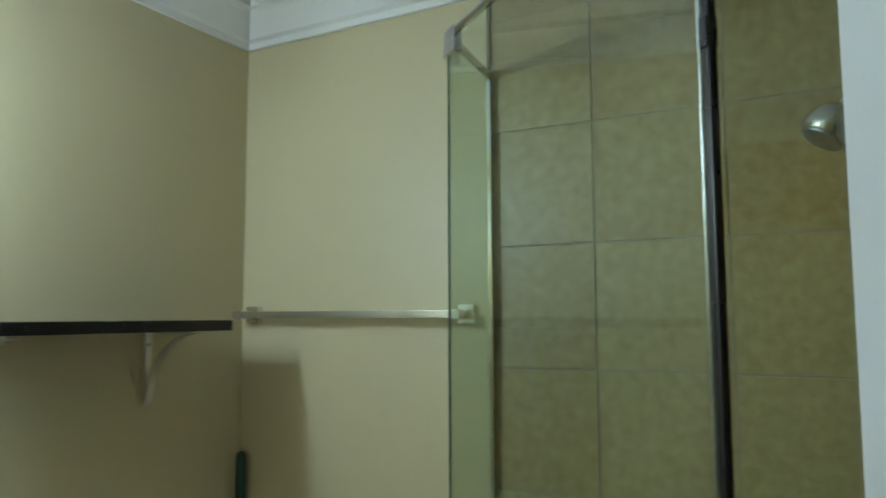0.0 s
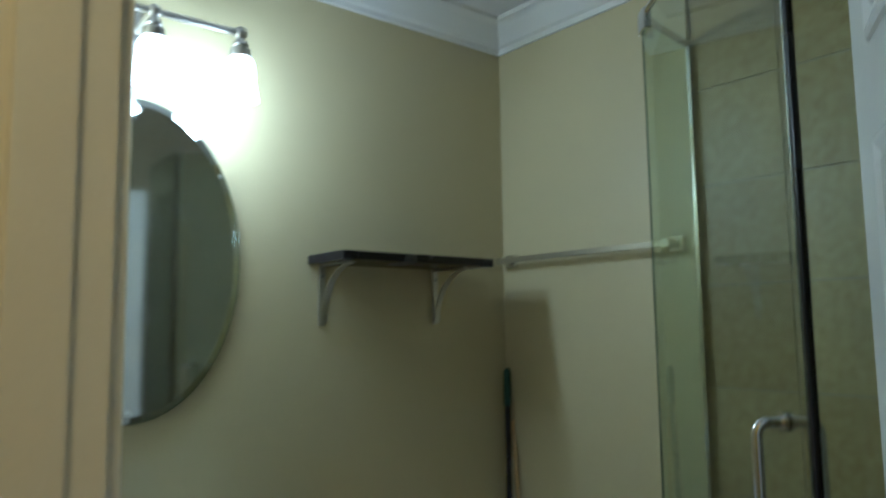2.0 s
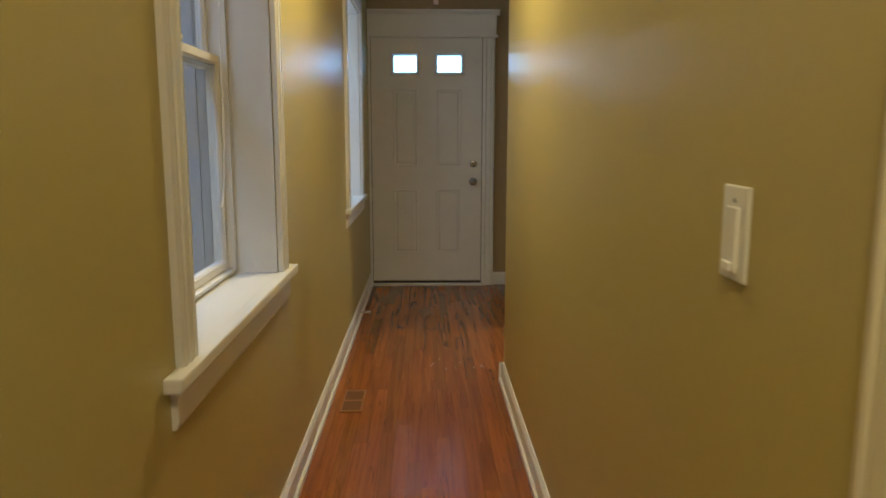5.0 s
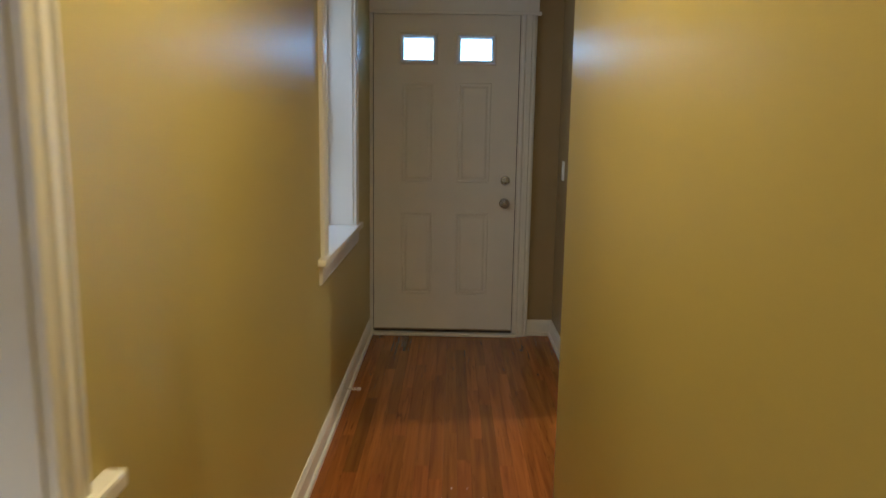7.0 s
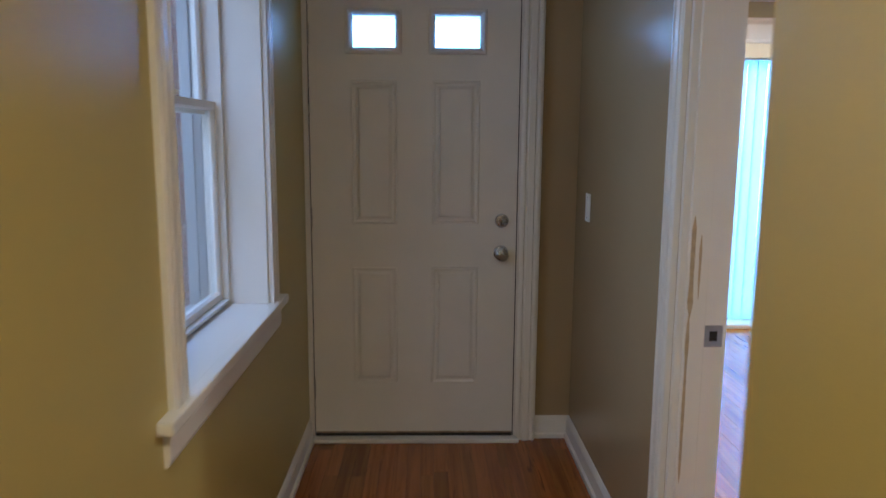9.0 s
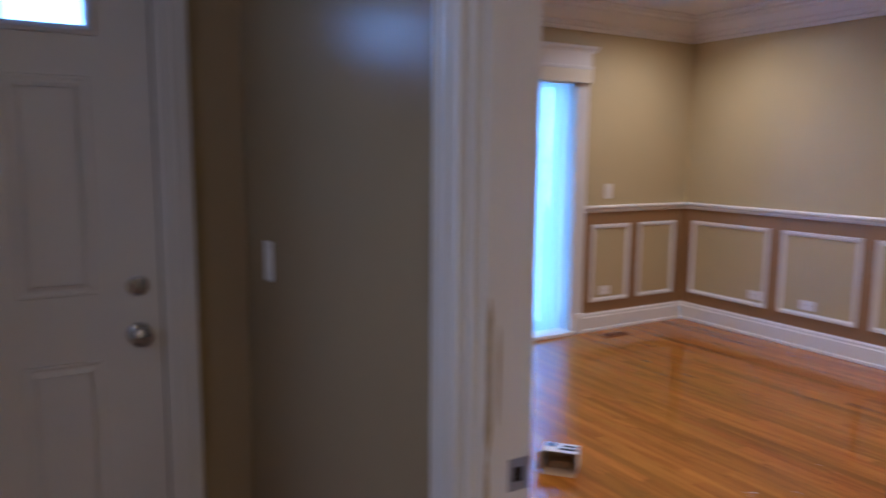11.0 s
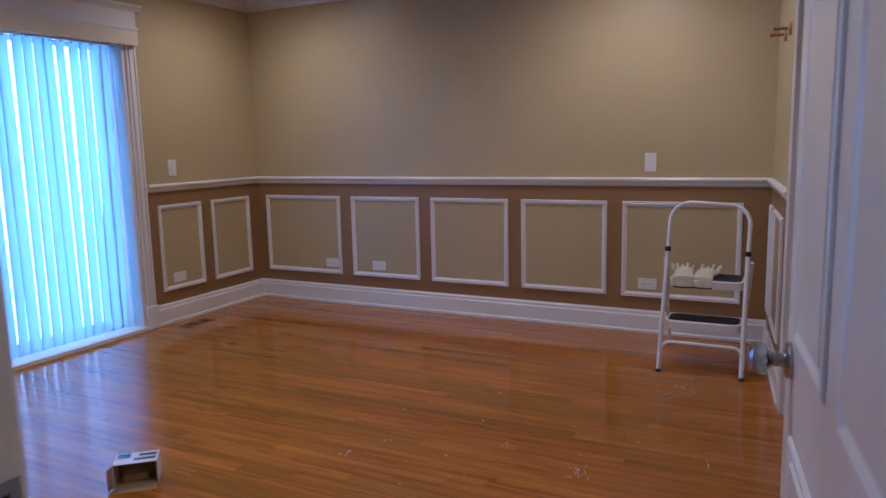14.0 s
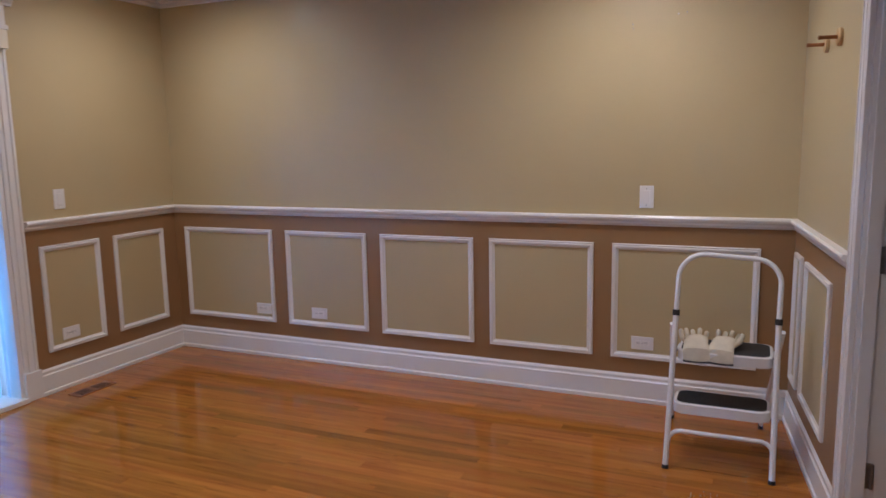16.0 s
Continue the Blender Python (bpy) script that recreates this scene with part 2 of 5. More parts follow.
RED = glow_mat("red_indicator", (1.0, 0.05, 0.05), 3.0, (0.3, 0.02, 0.02))
BULB = glow_mat("lit_hall_globe", (1.0, 0.74, 0.36), 6.0)
LITE = glow_mat("lit_lens", (1.0, 0.80, 0.5), 6.0)
BLIND = blind_mat("vinyl_vane")
BRICK = mat("red_brick", (0.26, 0.12, 0.09), 0.85, 0.14, 9, 0.5, 120)
BRICKG = mat("mortar", (0.33, 0.31, 0.29), 0.9, 0.1, 20, 0.5, 200)
CARD = mat("brown_cardboard", (0.36, 0.24, 0.13), 0.8, 0.08, 20, 0.2, 300)
PRINT = mat("white_box_print", (0.70, 0.72, 0.74), 0.45, 0.04, 20)
GLOVE = mat("cream_cotton_glove", (0.62, 0.57, 0.44), 0.9, 0.08, 30, 0.5, 600)
WOOD = mat("light_wood_peg", (0.50, 0.33, 0.14), 0.5, 0.1, 40, 0.1, 200)
TRACK = mat("white_vinyl_track_shaded", (0.30, 0.31, 0.33), 0.5, 0.05, 10, 0.04, 200)
LADW = mat("white_enamel_tube", (0.76, 0.77, 0.77), 0.22, 0.03, 20, 0.03)
SOIL = mat("paint_wear_brown", (0.34, 0.25, 0.15), 0.7, 0.25, 30, 0.3, 200)
WORN = mat("worn_bare_wood", (0.46, 0.36, 0.23), 0.7, 0.2, 60, 0.2, 300)
VENTW = mat("stained_wood_vent", (0.30, 0.12, 0.035), 0.4, 0.15, 20, 0.1)
SLOT = mat("vent_slot", (0.07, 0.03, 0.012), 0.7, 0.1)
CONC = mat("concrete_paving", (0.32, 0.31, 0.29), 0.9, 0.1, 2, 0.3, 60)

# ---- mesh helpers ----


def bx(bm, x0, x1, y0, y1, z0, z1, bev=0.0, m=None):
    mm = Matrix.Translation(((x0 + x1) / 2, (y0 + y1) / 2, (z0 + z1) / 2)) @ Matrix.Diagonal((abs(x1 - x0), abs(y1 - y0), abs(z1 - z0), 1))
    r = bmesh.ops.create_cube(bm, size=1, matrix=(m @ mm) if m else mm)
    if bev:
        ed = list({e for v in r["verts"] for e in v.link_edges})
        bmesh.ops.bevel(bm, geom=ed, offset=bev, segments=2, affect="EDGES", profile=0.6)
    return bm


def B():
    return bmesh.new()


def cyl(bm, p0, p1, r0, r1=None, seg=18):
    p0, p1 = Vector(p0), Vector(p1)
    d = p1 - p0
    m = Matrix.Translation((p0 + p1) / 2) @ d.to_track_quat("Z", "Y").to_matrix().to_4x4()
    bmesh.ops.create_cone(bm, cap_ends=True, segments=seg, radius1=r0, radius2=r0 if r1 is None else r1, depth=d.length, matrix=m)
    return bm


def ball(bm, c, r, s=(1, 1, 1), seg=18, m=None):
    mm = Matrix.Translation(c) @ Matrix.Diagonal((r * s[0], r * s[1], r * s[2], 1))
    bmesh.ops.create_uvsphere(bm, u_segments=seg, v_segments=max(8, seg // 2), radius=1, matrix=(m @ mm) if m else mm)
    return bm


def rings(bm, loops, close=True, cap=True):
    """Skins a row of loops of equally many points."""
    vs = [[bm.verts.new(p) for p in lp] for lp in loops]
    k = len(vs[0])
    for a, b in zip(vs, vs[1:]):
        for i in range(k if close else k - 1):
            j = (i + 1) % k
            bm.faces.new((a[i], a[j], b[j], b[i]))
    if cap and close:
        bm.faces.new(vs[0][::-1])
        bm.faces.new(vs[-1])
    bmesh.ops.recalc_face_normals(bm, faces=bm.faces)
    return bm


def tube(bm, pts, r, seg=12):
    pts = [Vector(p) for p in pts]
    loops, side = [], None
    for i, p in enumerate(pts):
        d = (pts[min(i + 1, len(pts) - 1)] - pts[max(i - 1, 0)]).normalized()
        if side is None:
            side = d.orthogonal().normalized()
        side = (side - d * side.dot(d)).normalized()
        up = d.cross(side)
        loops.append([p + r * (math.cos(a) * side + math.sin(a) * up) for a in (2 * math.pi * k / seg for k in range(seg))])
    return rings(bm, loops)


def lathe(bm, prof, m, seg=24):
    """A turned shape: prof of (radius, height) round the z axis of m."""
    loops = [[m @ Vector((r * math.cos(2 * math.pi * k / seg), r * math.sin(2 * math.pi * k / seg), h)) for k in range(seg)] for r, h in prof]
    return rings(bm, loops)


def run(bm, p0, p1, out, prof):
    """A moulding with the profile (out from the wall, up) from p0 to p1."""
    p0, p1, out = Vector(p0), Vector(p1), Vector(out)
    return rings(bm, [[p + out * o + Vector((0, 0, u)) for o, u in prof] for p in (p0, p1)])


def rect_mould(bm, m, u0, u1, v0, v1, prof):
    """A mitred frame on the plane of m (u, v, out), with the profile (inward, out)."""
    vs = [[bm.verts.new(m @ Vector(q)) for q in ((u0 + d, v0 + d, h), (u1 - d, v0 + d, h), (u1 - d, v1 - d, h), (u0 + d, v1 - d, h))] for d, h in prof]
    for a, b in zip(vs, vs[1:]):
        for i in range(4):
            j = (i + 1) % 4
            bm.faces.new((a[i], a[j], b[j], b[i]))
    bmesh.ops.recalc_face_normals(bm, faces=bm.faces)
    return bm


def smooth(ob, angle=40):
    for p in ob.data.polygons:
        p.use_smooth = True
    ob.data.set_sharp_from_angle(angle=radians(angle))
    return ob


def part(name, bm, material, parent=None, label="", soft=False):
    me = bpy.data.meshes.new(name)
    bm.to_mesh(me)
    bm.free()
    me.materials.append(material)
    ob = new(name, me)
    if parent:
        ob.parent = parent
        ob.matrix_parent_inverse = parent.matrix_basis.inverted()
    if label:
        ob["label"] = label
    return smooth(ob) if soft else ob


def thing(name, at, label, category, group=""):
    e = new(name)
    e.empty_display_size = 0.05
    e.matrix_basis = Matrix.Translation(at)
    return tagged(e, label, category, group)


def built(name, bm, material, label="", category=""):
    return tagged(part(name, bm, material), label, category, kind="structure")


def plane_m(o, u, v):
    """The frame of a wall: origin, across, up; the third axis comes out of it."""
    u, v = Vector(u).normalized(), Vector(v).normalized()
    w = u.cross(v)
    m = Matrix.Identity(4)
    for i, c in enumerate((u, v, w, Vector(o))):
        m.col[i][:3] = c
    return m


def wall(name, m, length, height, thick, holes, material, label):
    """A wall on the plane of m, as thick as told behind it, with openings (s0, s1, z0, z1) through it."""
    ss = sorted({0, length, *(h[0] for h in holes), *(h[1] for h in holes)})
    zs = sorted({0, height, *(h[2] for h in holes), *(h[3] for h in holes)})
    bm = B()
    for a, b in zip(ss, ss[1:]):
        for c, d in zip(zs, zs[1:]):
            if not any(h[0] <= (a + b) / 2 <= h[1] and h[2] <= (c + d) / 2 <= h[3] for h in holes):
                bx(bm, a, b, c, d, -thick, 0, m=m)
    bmesh.ops.remove_doubles(bm, verts=bm.verts, dist=1e-5)
    inner = [f for f in bm.faces if all(len(e.link_faces) > 2 for e in f.edges)]
    bmesh.ops.delete(bm, geom=inner, context="FACES_ONLY")
    return built(name, bm, material, label, "wall")


H = 2.54
CROWN = [(0, -0.11), (0.012, -0.11), (0.016, -0.092), (0.03, -0.085), (0.05, -0.06), (0.075, -0.03), (0.085, -0.022), (0.098, -0.018), (0.098, 0), (0, 0)]
CROWN2 = [(0, -0.19), (0.014, -0.19), (0.014, -0.165), (0.03, -0.16), (0.034, -0.13), (0.05, -0.12), (0.09, -0.07), (0.115, -0.055), (0.12, -0.04), (0.16, -0.03), (0.165, -0.014), (0.185, -0.012), (0.185, 0), (0, 0)]
BASE1 = [(0, 0), (0.024, 0), (0.024, 0.02), (0.014, 0.026), (0.014, 0.085), (0.010, 0.094), (0.004, 0.104), (0, 0.105)]
BASE2 = [(0, 0), (0.026, 0), (0.026, 0.018), (0.018, 0.024), (0.018, 0.115), (0.012, 0.122), (0.012, 0.138), (0.004, 0.152), (0, 0.155)]
RAIL = [(0, 0), (0.010, 0), (0.016, 0.012), (0.014, 0.022), (0.022, 0.03), (0.034, 0.036), (0.036, 0.046), (0.030, 0.054), (0, 0.056)]
FLUTE = [(0, 0), (0, 0.016), (0.010, 0.020), (0.018, 0.020), (0.022, 0.012), (0.028, 0.012), (0.032, 0.020), (0.058, 0.020), (0.062, 0.012), (0.068, 0.012), (0.072, 0.020), (0.080, 0.020), (0.090, 0.014), (0.090, 0)]


def casing(m, s0, s1, z0, z1, material, name="door_casing", width=0.09, head=True, parent=None, cap=False):
    """Fluted upright boards and a head round an opening on the plane of m."""
    k = width / 0.09
    for side, s in ((-1, s0), (1, s1)):
        bm = B()
        rings(bm, [[m @ Vector((s + side * d * k, z, h)) for d, h in FLUTE] for z in (z0, z1)])
        ob = part(name, bm, material, parent)
        if not parent:
            tagged(ob, "fluted painted wooden upright of an opening's casing", "trim", kind="structure")
    if head:
        bm = B()
        if cap:
            bx(bm, s0 - width - 0.01, s1 + width + 0.01, z1, z1 + 0.12, 0, 0.024, 0.002, m)
            bx(bm, s0 - width - 0.02, s1 + width + 0.02, z1 - 0.012, z1 + 0.012, 0, 0.032, 0.004, m)
            prof = [(0, 0), (0.03, 0), (0.034, 0.012), (0.048, 0.026), (0.052, 0.042), (0, 0.045)]
            loops = [[m @ Vector((s, z1 + 0.115 + u, o)) for o, u in prof] for s in (s0 - width - 0.05, s1 + width + 0.05)]
            rings(bm, loops)
        else:
            rings(bm, [[m @ Vector((s, z1 + d * k, h)) for d, h in FLUTE] for s in (s0 - width, s1 + width)])
        ob = part(name, bm, material, parent)
        if not parent:
            tagged(ob, "painted wooden head board above an opening", "trim", kind="structure")


# ---- floors and ceilings ----
SLOPE = 0.112
SW = lambda x: -1.95 - SLOPE * (5.73 - x)
bm = B()
bx(bm, -0.2, 1.5, -7.8, 0.2, -0.2, -0.012)
built("floor_hall", bm, JOINT, "dark joints under the hall's oak strip floor", "floor")
bm = B()
bx(bm, 1.5, 6.0, -3.3, 2.25, -0.2, -0.012)
built("floor_dining", bm, JOINT, "dark joints under the dining room's oak strip floor", "floor")
# bathroom floor, out of view; its pale colour is there to brighten the lower walls
bm = B()
bx(bm, 1.08, 3.3, -6.6, -4.1, -0.2, 0.001)
built("floor_bath", bm, BATHF, "unseen bathroom floor, made pale to bounce light up the walls", "floor")
bm = B()
bx(bm, -0.3, 6.1, -7.9, 2.4, H, H + 0.12)
built("ceiling", bm, CEIL, "flat white painted ceiling", "ceiling")

# ---- walls ----
WY = plane_m((0.16, -7.7, 0), (0, 1, 0), (0, 0, 1))
W1, W2 = (-4.645, -3.750), (-1.672, -0.765)
WZ = (0.826, 2.12)
wall("wall_hall_west", WY, 7.7, H, 0.24, [(W1[0] + 7.7, W1[1] + 7.7, *WZ), (W2[0] + 7.7, W2[1] + 7.7, *WZ)], HALL, "golden yellow semi-gloss hall wall with two window openings")
wall("wall_brick_outer", plane_m((-0.082, -7.7, 0), (0, 1, 0), (0, 0, 1)), 7.7, H, 0.03, [(W1[0] + 7.71, W1[1] + 7.69, *WZ), (W2[0] + 7.71, W2[1] + 7.69, *WZ)], BRICKG, "mortar of the brick outer wall round the hall windows")
NY = plane_m((-0.16, 0.03, 0), (1, 0, 0), (0, 0, 1))
wall("wall_hall_north", NY, 1.62, H, 0.25, [(0.325, 1.285, 0, 2.075)], HALL_DIM, "yellow hall wall round the outside door, browned for the entry's dim light")
EY = plane_m((1.037, -2.466, 0), (0, -1, 0), (0, 0, 1))
wall("wall_hall_east", EY, 5.234, H, 0.043, [(3.072, 3.906, 0, 2.05)], HALL, "golden yellow semi-gloss hall wall with the bathroom doorway")
RY = plane_m((1.37, -2.466, 0), (-1, 0, 0), (0, 0, 1))
bm = B()
bx(bm, 1.08, 1.37, -2.62, -2.466, 0, H)
built("wall_hall_return", bm, HALL, "short yellow return wall where the hall widens", "wall")
AY = plane_m((1.37, 0.03, 0), (0, -1, 0), (0, 0, 1))
wall("wall_entry_east", AY, 2.496, H, 0.065, [(1.33, 2.33, 0, 2.06)], HALL_DIM, "yellow entry wall with the dining room doorway, browned for the dim light")
bm = B()
bx(bm, -0.16, 1.5, -7.85, -7.7, 0, H)
built("wall_hall_south", bm, HALL, "yellow wall closing the hall", "wall")
# bathroom
BW = plane_m((1.15, -6.55, 0), (0, 1, 0), (0, 0, 1))
wall("wall_bath_west", BW, 2.28, H, 0.07, [(0.178, 1.012, 0, 2.05)], BATH, "beige bathroom wall with the doorway")
bm = B()
bx(bm, 1.08, 3.1, -4.27, -4.15, 0, H)
built("wall_bath_north", bm, BATH, "beige bathroom wall behind mirror and shelf", "wall")
bm = B()
bx(bm, 2.92, 3.1, -5.11, -4.27, 0, H)
built("wall_bath_east", bm, BATH, "beige bathroom wall behind the towel bar", "wall")
bm = B()
bx(bm, 2.938, 3.1, -6.3, -5.11, 0, H)
tile_wall = built("wall_shower_east", bm, GROUT, "travertine tiled shower wall", "wall")
bm = B()
bx(bm, 2.0, 3.1, -6.7, -6.16, 0, H)
tile_south = built("wall_shower_south", bm, GROUT, "travertine tiled shower wall with the shower head", "wall")
bm = B()
bx(bm, 1.08, 2.0, -6.7, -6.55, 0, H)
built("wall_bath_south", bm, BATH, "beige bathroom wall behind the open door", "wall")
# dining room
sdir = Vector((-1, -SLOPE, 0)).normalized()
DN = plane_m((1.50, 2.01, 0), (1, 0, 0), (0, 0, 1))
DE = plane_m((5.73, 2.01, 0), (0, -1, 0), (0, 0, 1))
DS = plane_m((5.73, SW(5.73), 0), sdir, (0, 0, 1))
DW = plane_m((1.50, -2.42, 0), (0, 1, 0), (0, 0, 1))
wall("wall_dining_north", DN, 4.35, H, 0.2, [(1.10, 2.985, 0, 2.03)], TAN, "tan painted dining room wall with the sliding door")
wall("wall_dining_east", DE, 4.12, H, 0.15, [], TAN, "tan painted dining room wall")
wall("wall_dining_south", DS, 4.31, H, 0.12, [(1.205, 1.905, 0, 2.05)], TAN, "tan painted dining room wall with a doorway")
wall("wall_dining_west", DW, 4.43, H, 0.065, [(0.12, 1.12, 0, 2.06)], TAN, "tan painted dining room wall with the hall doorway")
bm = B()
bx(bm, 2.9, 5.2, -3.25, -3.15, 0, H)
built("wall_closet", bm, TAN, "tan wall behind the south doorway", "wall")
bm = B()
bx(bm, 2.9, 3.0, -3.15, -2.40, 0, H)
built("wall_closet_side", bm, TAN, "tan side wall behind the south doorway", "wall")
bm = B()
bx(bm, 5.1, 5.2, -3.15, -2.15, 0, H)
built("wall_closet_side", bm, TAN, "tan side wall behind the south doorway", "wall")


def strip(name, m, s0, s1, prof, material, label, z=0.0):
    """A moulding along a wall plane from s0 to s1."""
    bm = B()
    rings(bm, [[m @ Vector((s, z + u, o)) for o, u in prof] for s in (s0, s1)])
    return tagged(part(name, bm, material), label, "trim", kind="structure")


# crowns
for m, a, b in ((WY, 0, 7.73), (NY, 0.2, 1.55), (EY, 0, 5.234), (AY, 0, 2.496)):
    strip("crown_moulding", m, a, b, CROWN, WHITE, "white painted crown moulding along the hall ceiling", H)
BN = plane_m((1.15, -4.27, 0), (1, 0, 0), (0, 0, 1))
BE = plane_m((2.92, -4.27, 0), (0, -1, 0), (0, 0, 1))
for m, a, b in ((BN, 0, 1.77), (BE, 0, 0.84), (BW, 0, 2.28)):
    strip("crown_moulding", m, a, b, CROWN, WHITE, "white painted crown moulding along the bathroom ceiling", H)
for m, a, b in ((DN, 0, 4.23), (DE, 0, 3.96), (DS, 0, 4.3), (DW, 0.0, 4.43)):
    strip("crown_moulding", m, a, b, CROWN2, WHITE, "stepped white crown moulding along the dining room ceiling", H)
# baseboards
for m, a, b in ((WY, 0, 7.73), (NY, 1.365, 1.53), (EY, 0, 2.982), (EY, 3.996, 5.234), (AY, 0, 1.24), (AY, 2.42, 2.496), (RY, 0, 0.357)):
    strip("baseboard", m, a, b, BASE1, WHITE, "white painted hall baseboard", 0)
for m, a, b in ((BN, 0, 1.77), (BE, 0, 0.84)):
    strip("baseboard", m, a, b, BASE1, WHITE, "white painted bathroom baseboard", 0)
for m, a, b in ((DN, 0, 1.0), (DN, 3.085, 4.23), (DE, 0, 3.96), (DS, 0, 1.125), (DS, 1.985, 4.2), (DW, 1.21, 4.43)):
    strip("baseboard", m, a, b, BASE2, WHITE, "tall white painted dining room baseboard", 0)
    strip("chair_rail", m, a, b, RAIL, WHITE, "white painted chair rail round the dining room", 0.965)
    bm = B()
    bx(bm, a, b, 0.15, 0.967, 0, 0.004, m=m)
    tagged(part("wainscot", bm, BROWN), "brown painted lower wall below the chair rail", "wall", kind="structure")
PANEL = [(0, 0.004), (0, 0.014), (0.004, 0.019), (0.010, 0.016), (0.014, 0.020), (0.022, 0.018), (0.026, 0.011), (0.032, 0.009), (0.034, 0.006)]


def wall_panel(m, s0, s1, z0=0.240, z1=0.868):
    e = thing("wall_panel", m @ Vector(((s0 + s1) / 2, z0, 0)), "tan painted wainscot panel framed by white picture moulding", "wall panel", "wainscot panels round the room")
    bm = B()
    bx(bm, s0 + 0.03, s1 - 0.03, z0 + 0.03, z1 - 0.03, 0.0, 0.0065, m=m)
    part("panel_field", bm, TAN, e)
    part("panel_moulding", rect_mould(B(), m, s0, s1, z0, z1, PANEL), WHITE, e)


YE = lambda y: 2.01 - y
for a, b in ((1.915, 1.172), (1.063, 0.458), (0.358, -0.258), (-0.358, -0.962), (-1.062, -1.795)):
    wall_panel(DE, YE(a), YE(b))
XN = lambda x: x - 1.50
for a, b in ((4.66, 5.07), (5.18, 5.60)):
    wall_panel(DN, XN(a), XN(b))
for a, b in ((0.07, 0.25), (0.35, 0.87), (2.14, 2.60), (2.70, 3.15), (3.25, 3.75)):
    wall_panel(DS, a, b)
for a, b in ((1.37, 2.07), (2.17, 2.87), (2.97, 3.62), (3.72, 4.32)):
    wall_panel(DW, a, b)

# ---- hall: outside door ----


def panel_leaf(parent, m, w, h, panels, material, thick=0.04, two=True):
    """A moulded door leaf on the frame m (across, up, out) with raised panels (u0, u1, v0, v1)."""
    bm = B()
    bx(bm, 0, w, 0, h, -thick, 0, 0.002, m)
    leaf = part("leaf", bm, material, parent)
    prof = [(0, 0.0005), (0.003, 0.005), (0.008, 0.0075), (0.014, 0.007), (0.026, 0.002), (0.034, 0.001), (0.040, 0.006), (0.042, 0.006)]
    back = m @ Matrix.Translation((w, 0, -thick)) @ Matrix.Rotation(math.pi, 4, "Y")
    for u0, u1, v0, v1 in panels:
        for mm, a, b in ((m, u0, u1), (back, w - u1, w - u0)) if two else ((m, u0, u1),):
            bm = rect_mould(B(), mm, a, b, v0, v1, prof)
            bx(bm, a + 0.040, b - 0.040, v0 + 0.040, v1 - 0.040, 0, 0.006, m=mm)
            part("door_panel", bm, material, leaf)
    return leaf


def knob(parent, m, size=1.0, both=0.0, mat_=None, name="door_knob"):
    """A round knob with its rose, coming out along the z axis of m."""
    prof = [(0.001, 0), (0.033, 0), (0.033, 0.006), (0.028, 0.010), (0.013, 0.012), (0.012, 0.030), (0.017, 0.036), (0.027, 0.042), (0.030, 0.052), (0.029, 0.064), (0.022, 0.070), (0.001, 0.071)]
    part(name, lathe(B(), [(r * size, h * size) for r, h in prof], m), mat_ or KNOBM, parent, "satin steel knob", True)
    if both:
        part(name, lathe(B(), [(r * size, h * size) for r, h in prof], m @ Matrix.Translation((0, 0, -both)) @ Matrix.Rotation(math.pi, 4, "X")), mat_ or KNOBM, parent, "satin steel knob", True)


def hinge(parent, m, material=STEEL, leafw=0.035):
    bm = B()
    bx(bm, -leafw, 0, -0.045, 0.045, 0, 0.003, 0.001, m)
    for i in range(3):
        cyl(bm, m @ Vector((0.004, -0.045 + 0.03 * i + 0.001, 0.005)), m @ Vector((0.004, -0.016 + 0.03 * i, 0.005)), 0.006, seg=10)
    for u, v in ((-0.012, 0.032), (-0.025, 0), (-0.012, -0.032)):
        cyl(bm, m @ Vector((u, v, 0.002)), m @ Vector((u, v, 0.005)), 0.004, seg=8)
    part("hinge", bm, material, parent, soft=True)


dm = plane_m((0.186, -0.0, 0.02), (1, 0, 0), (0, 0, 1))
e = tagged(new("door_1"), "white six-panel outside door with two small square lights, dirty at the foot", "door", kind="structure")
e.matrix_basis = Matrix.Translation((0.64, 0, 0))
# leaf built round the two lights
LW, LH = 0.912, 2.03
g1, g2, gz = (0.186, 0.376), (0.542, 0.742), (1.753, 1.893)
bm = B()
for a, b, c, d in ((0, LW, 0, gz[0]), (0, LW, gz[1], LH), (0, g1[0], *gz), (g1[1], g2[0], *gz), (g2[1], LW, *gz)):
    bx(bm, a, b, c, d, -0.04, 0, m=dm)
leaf = part("leaf", bm, DOORW, e)
prof = [(0, 0.0005), (0.003, 0.006), (0.009, 0.006), (0.015, 0.0015), (0.022, 0.0015), (0.034, 0.006), (0.036, 0.006)]
for u0, u1, v0, v1 in ((0.180, 0.380, 0.992, 1.617), (0.534, 0.742, 0.992, 1.617), (0.180, 0.380, 0.255, 0.797), (0.534, 0.742, 0.255, 0.797)):
    bm = rect_mould(B(), dm, u0, u1, v0, v1, prof)
    bx(bm, u0 + 0.034, u1 - 0.034, v0 + 0.034, v1 - 0.034, 0, 0.006, m=dm)
    part("door_panel", bm, DOORW, leaf)
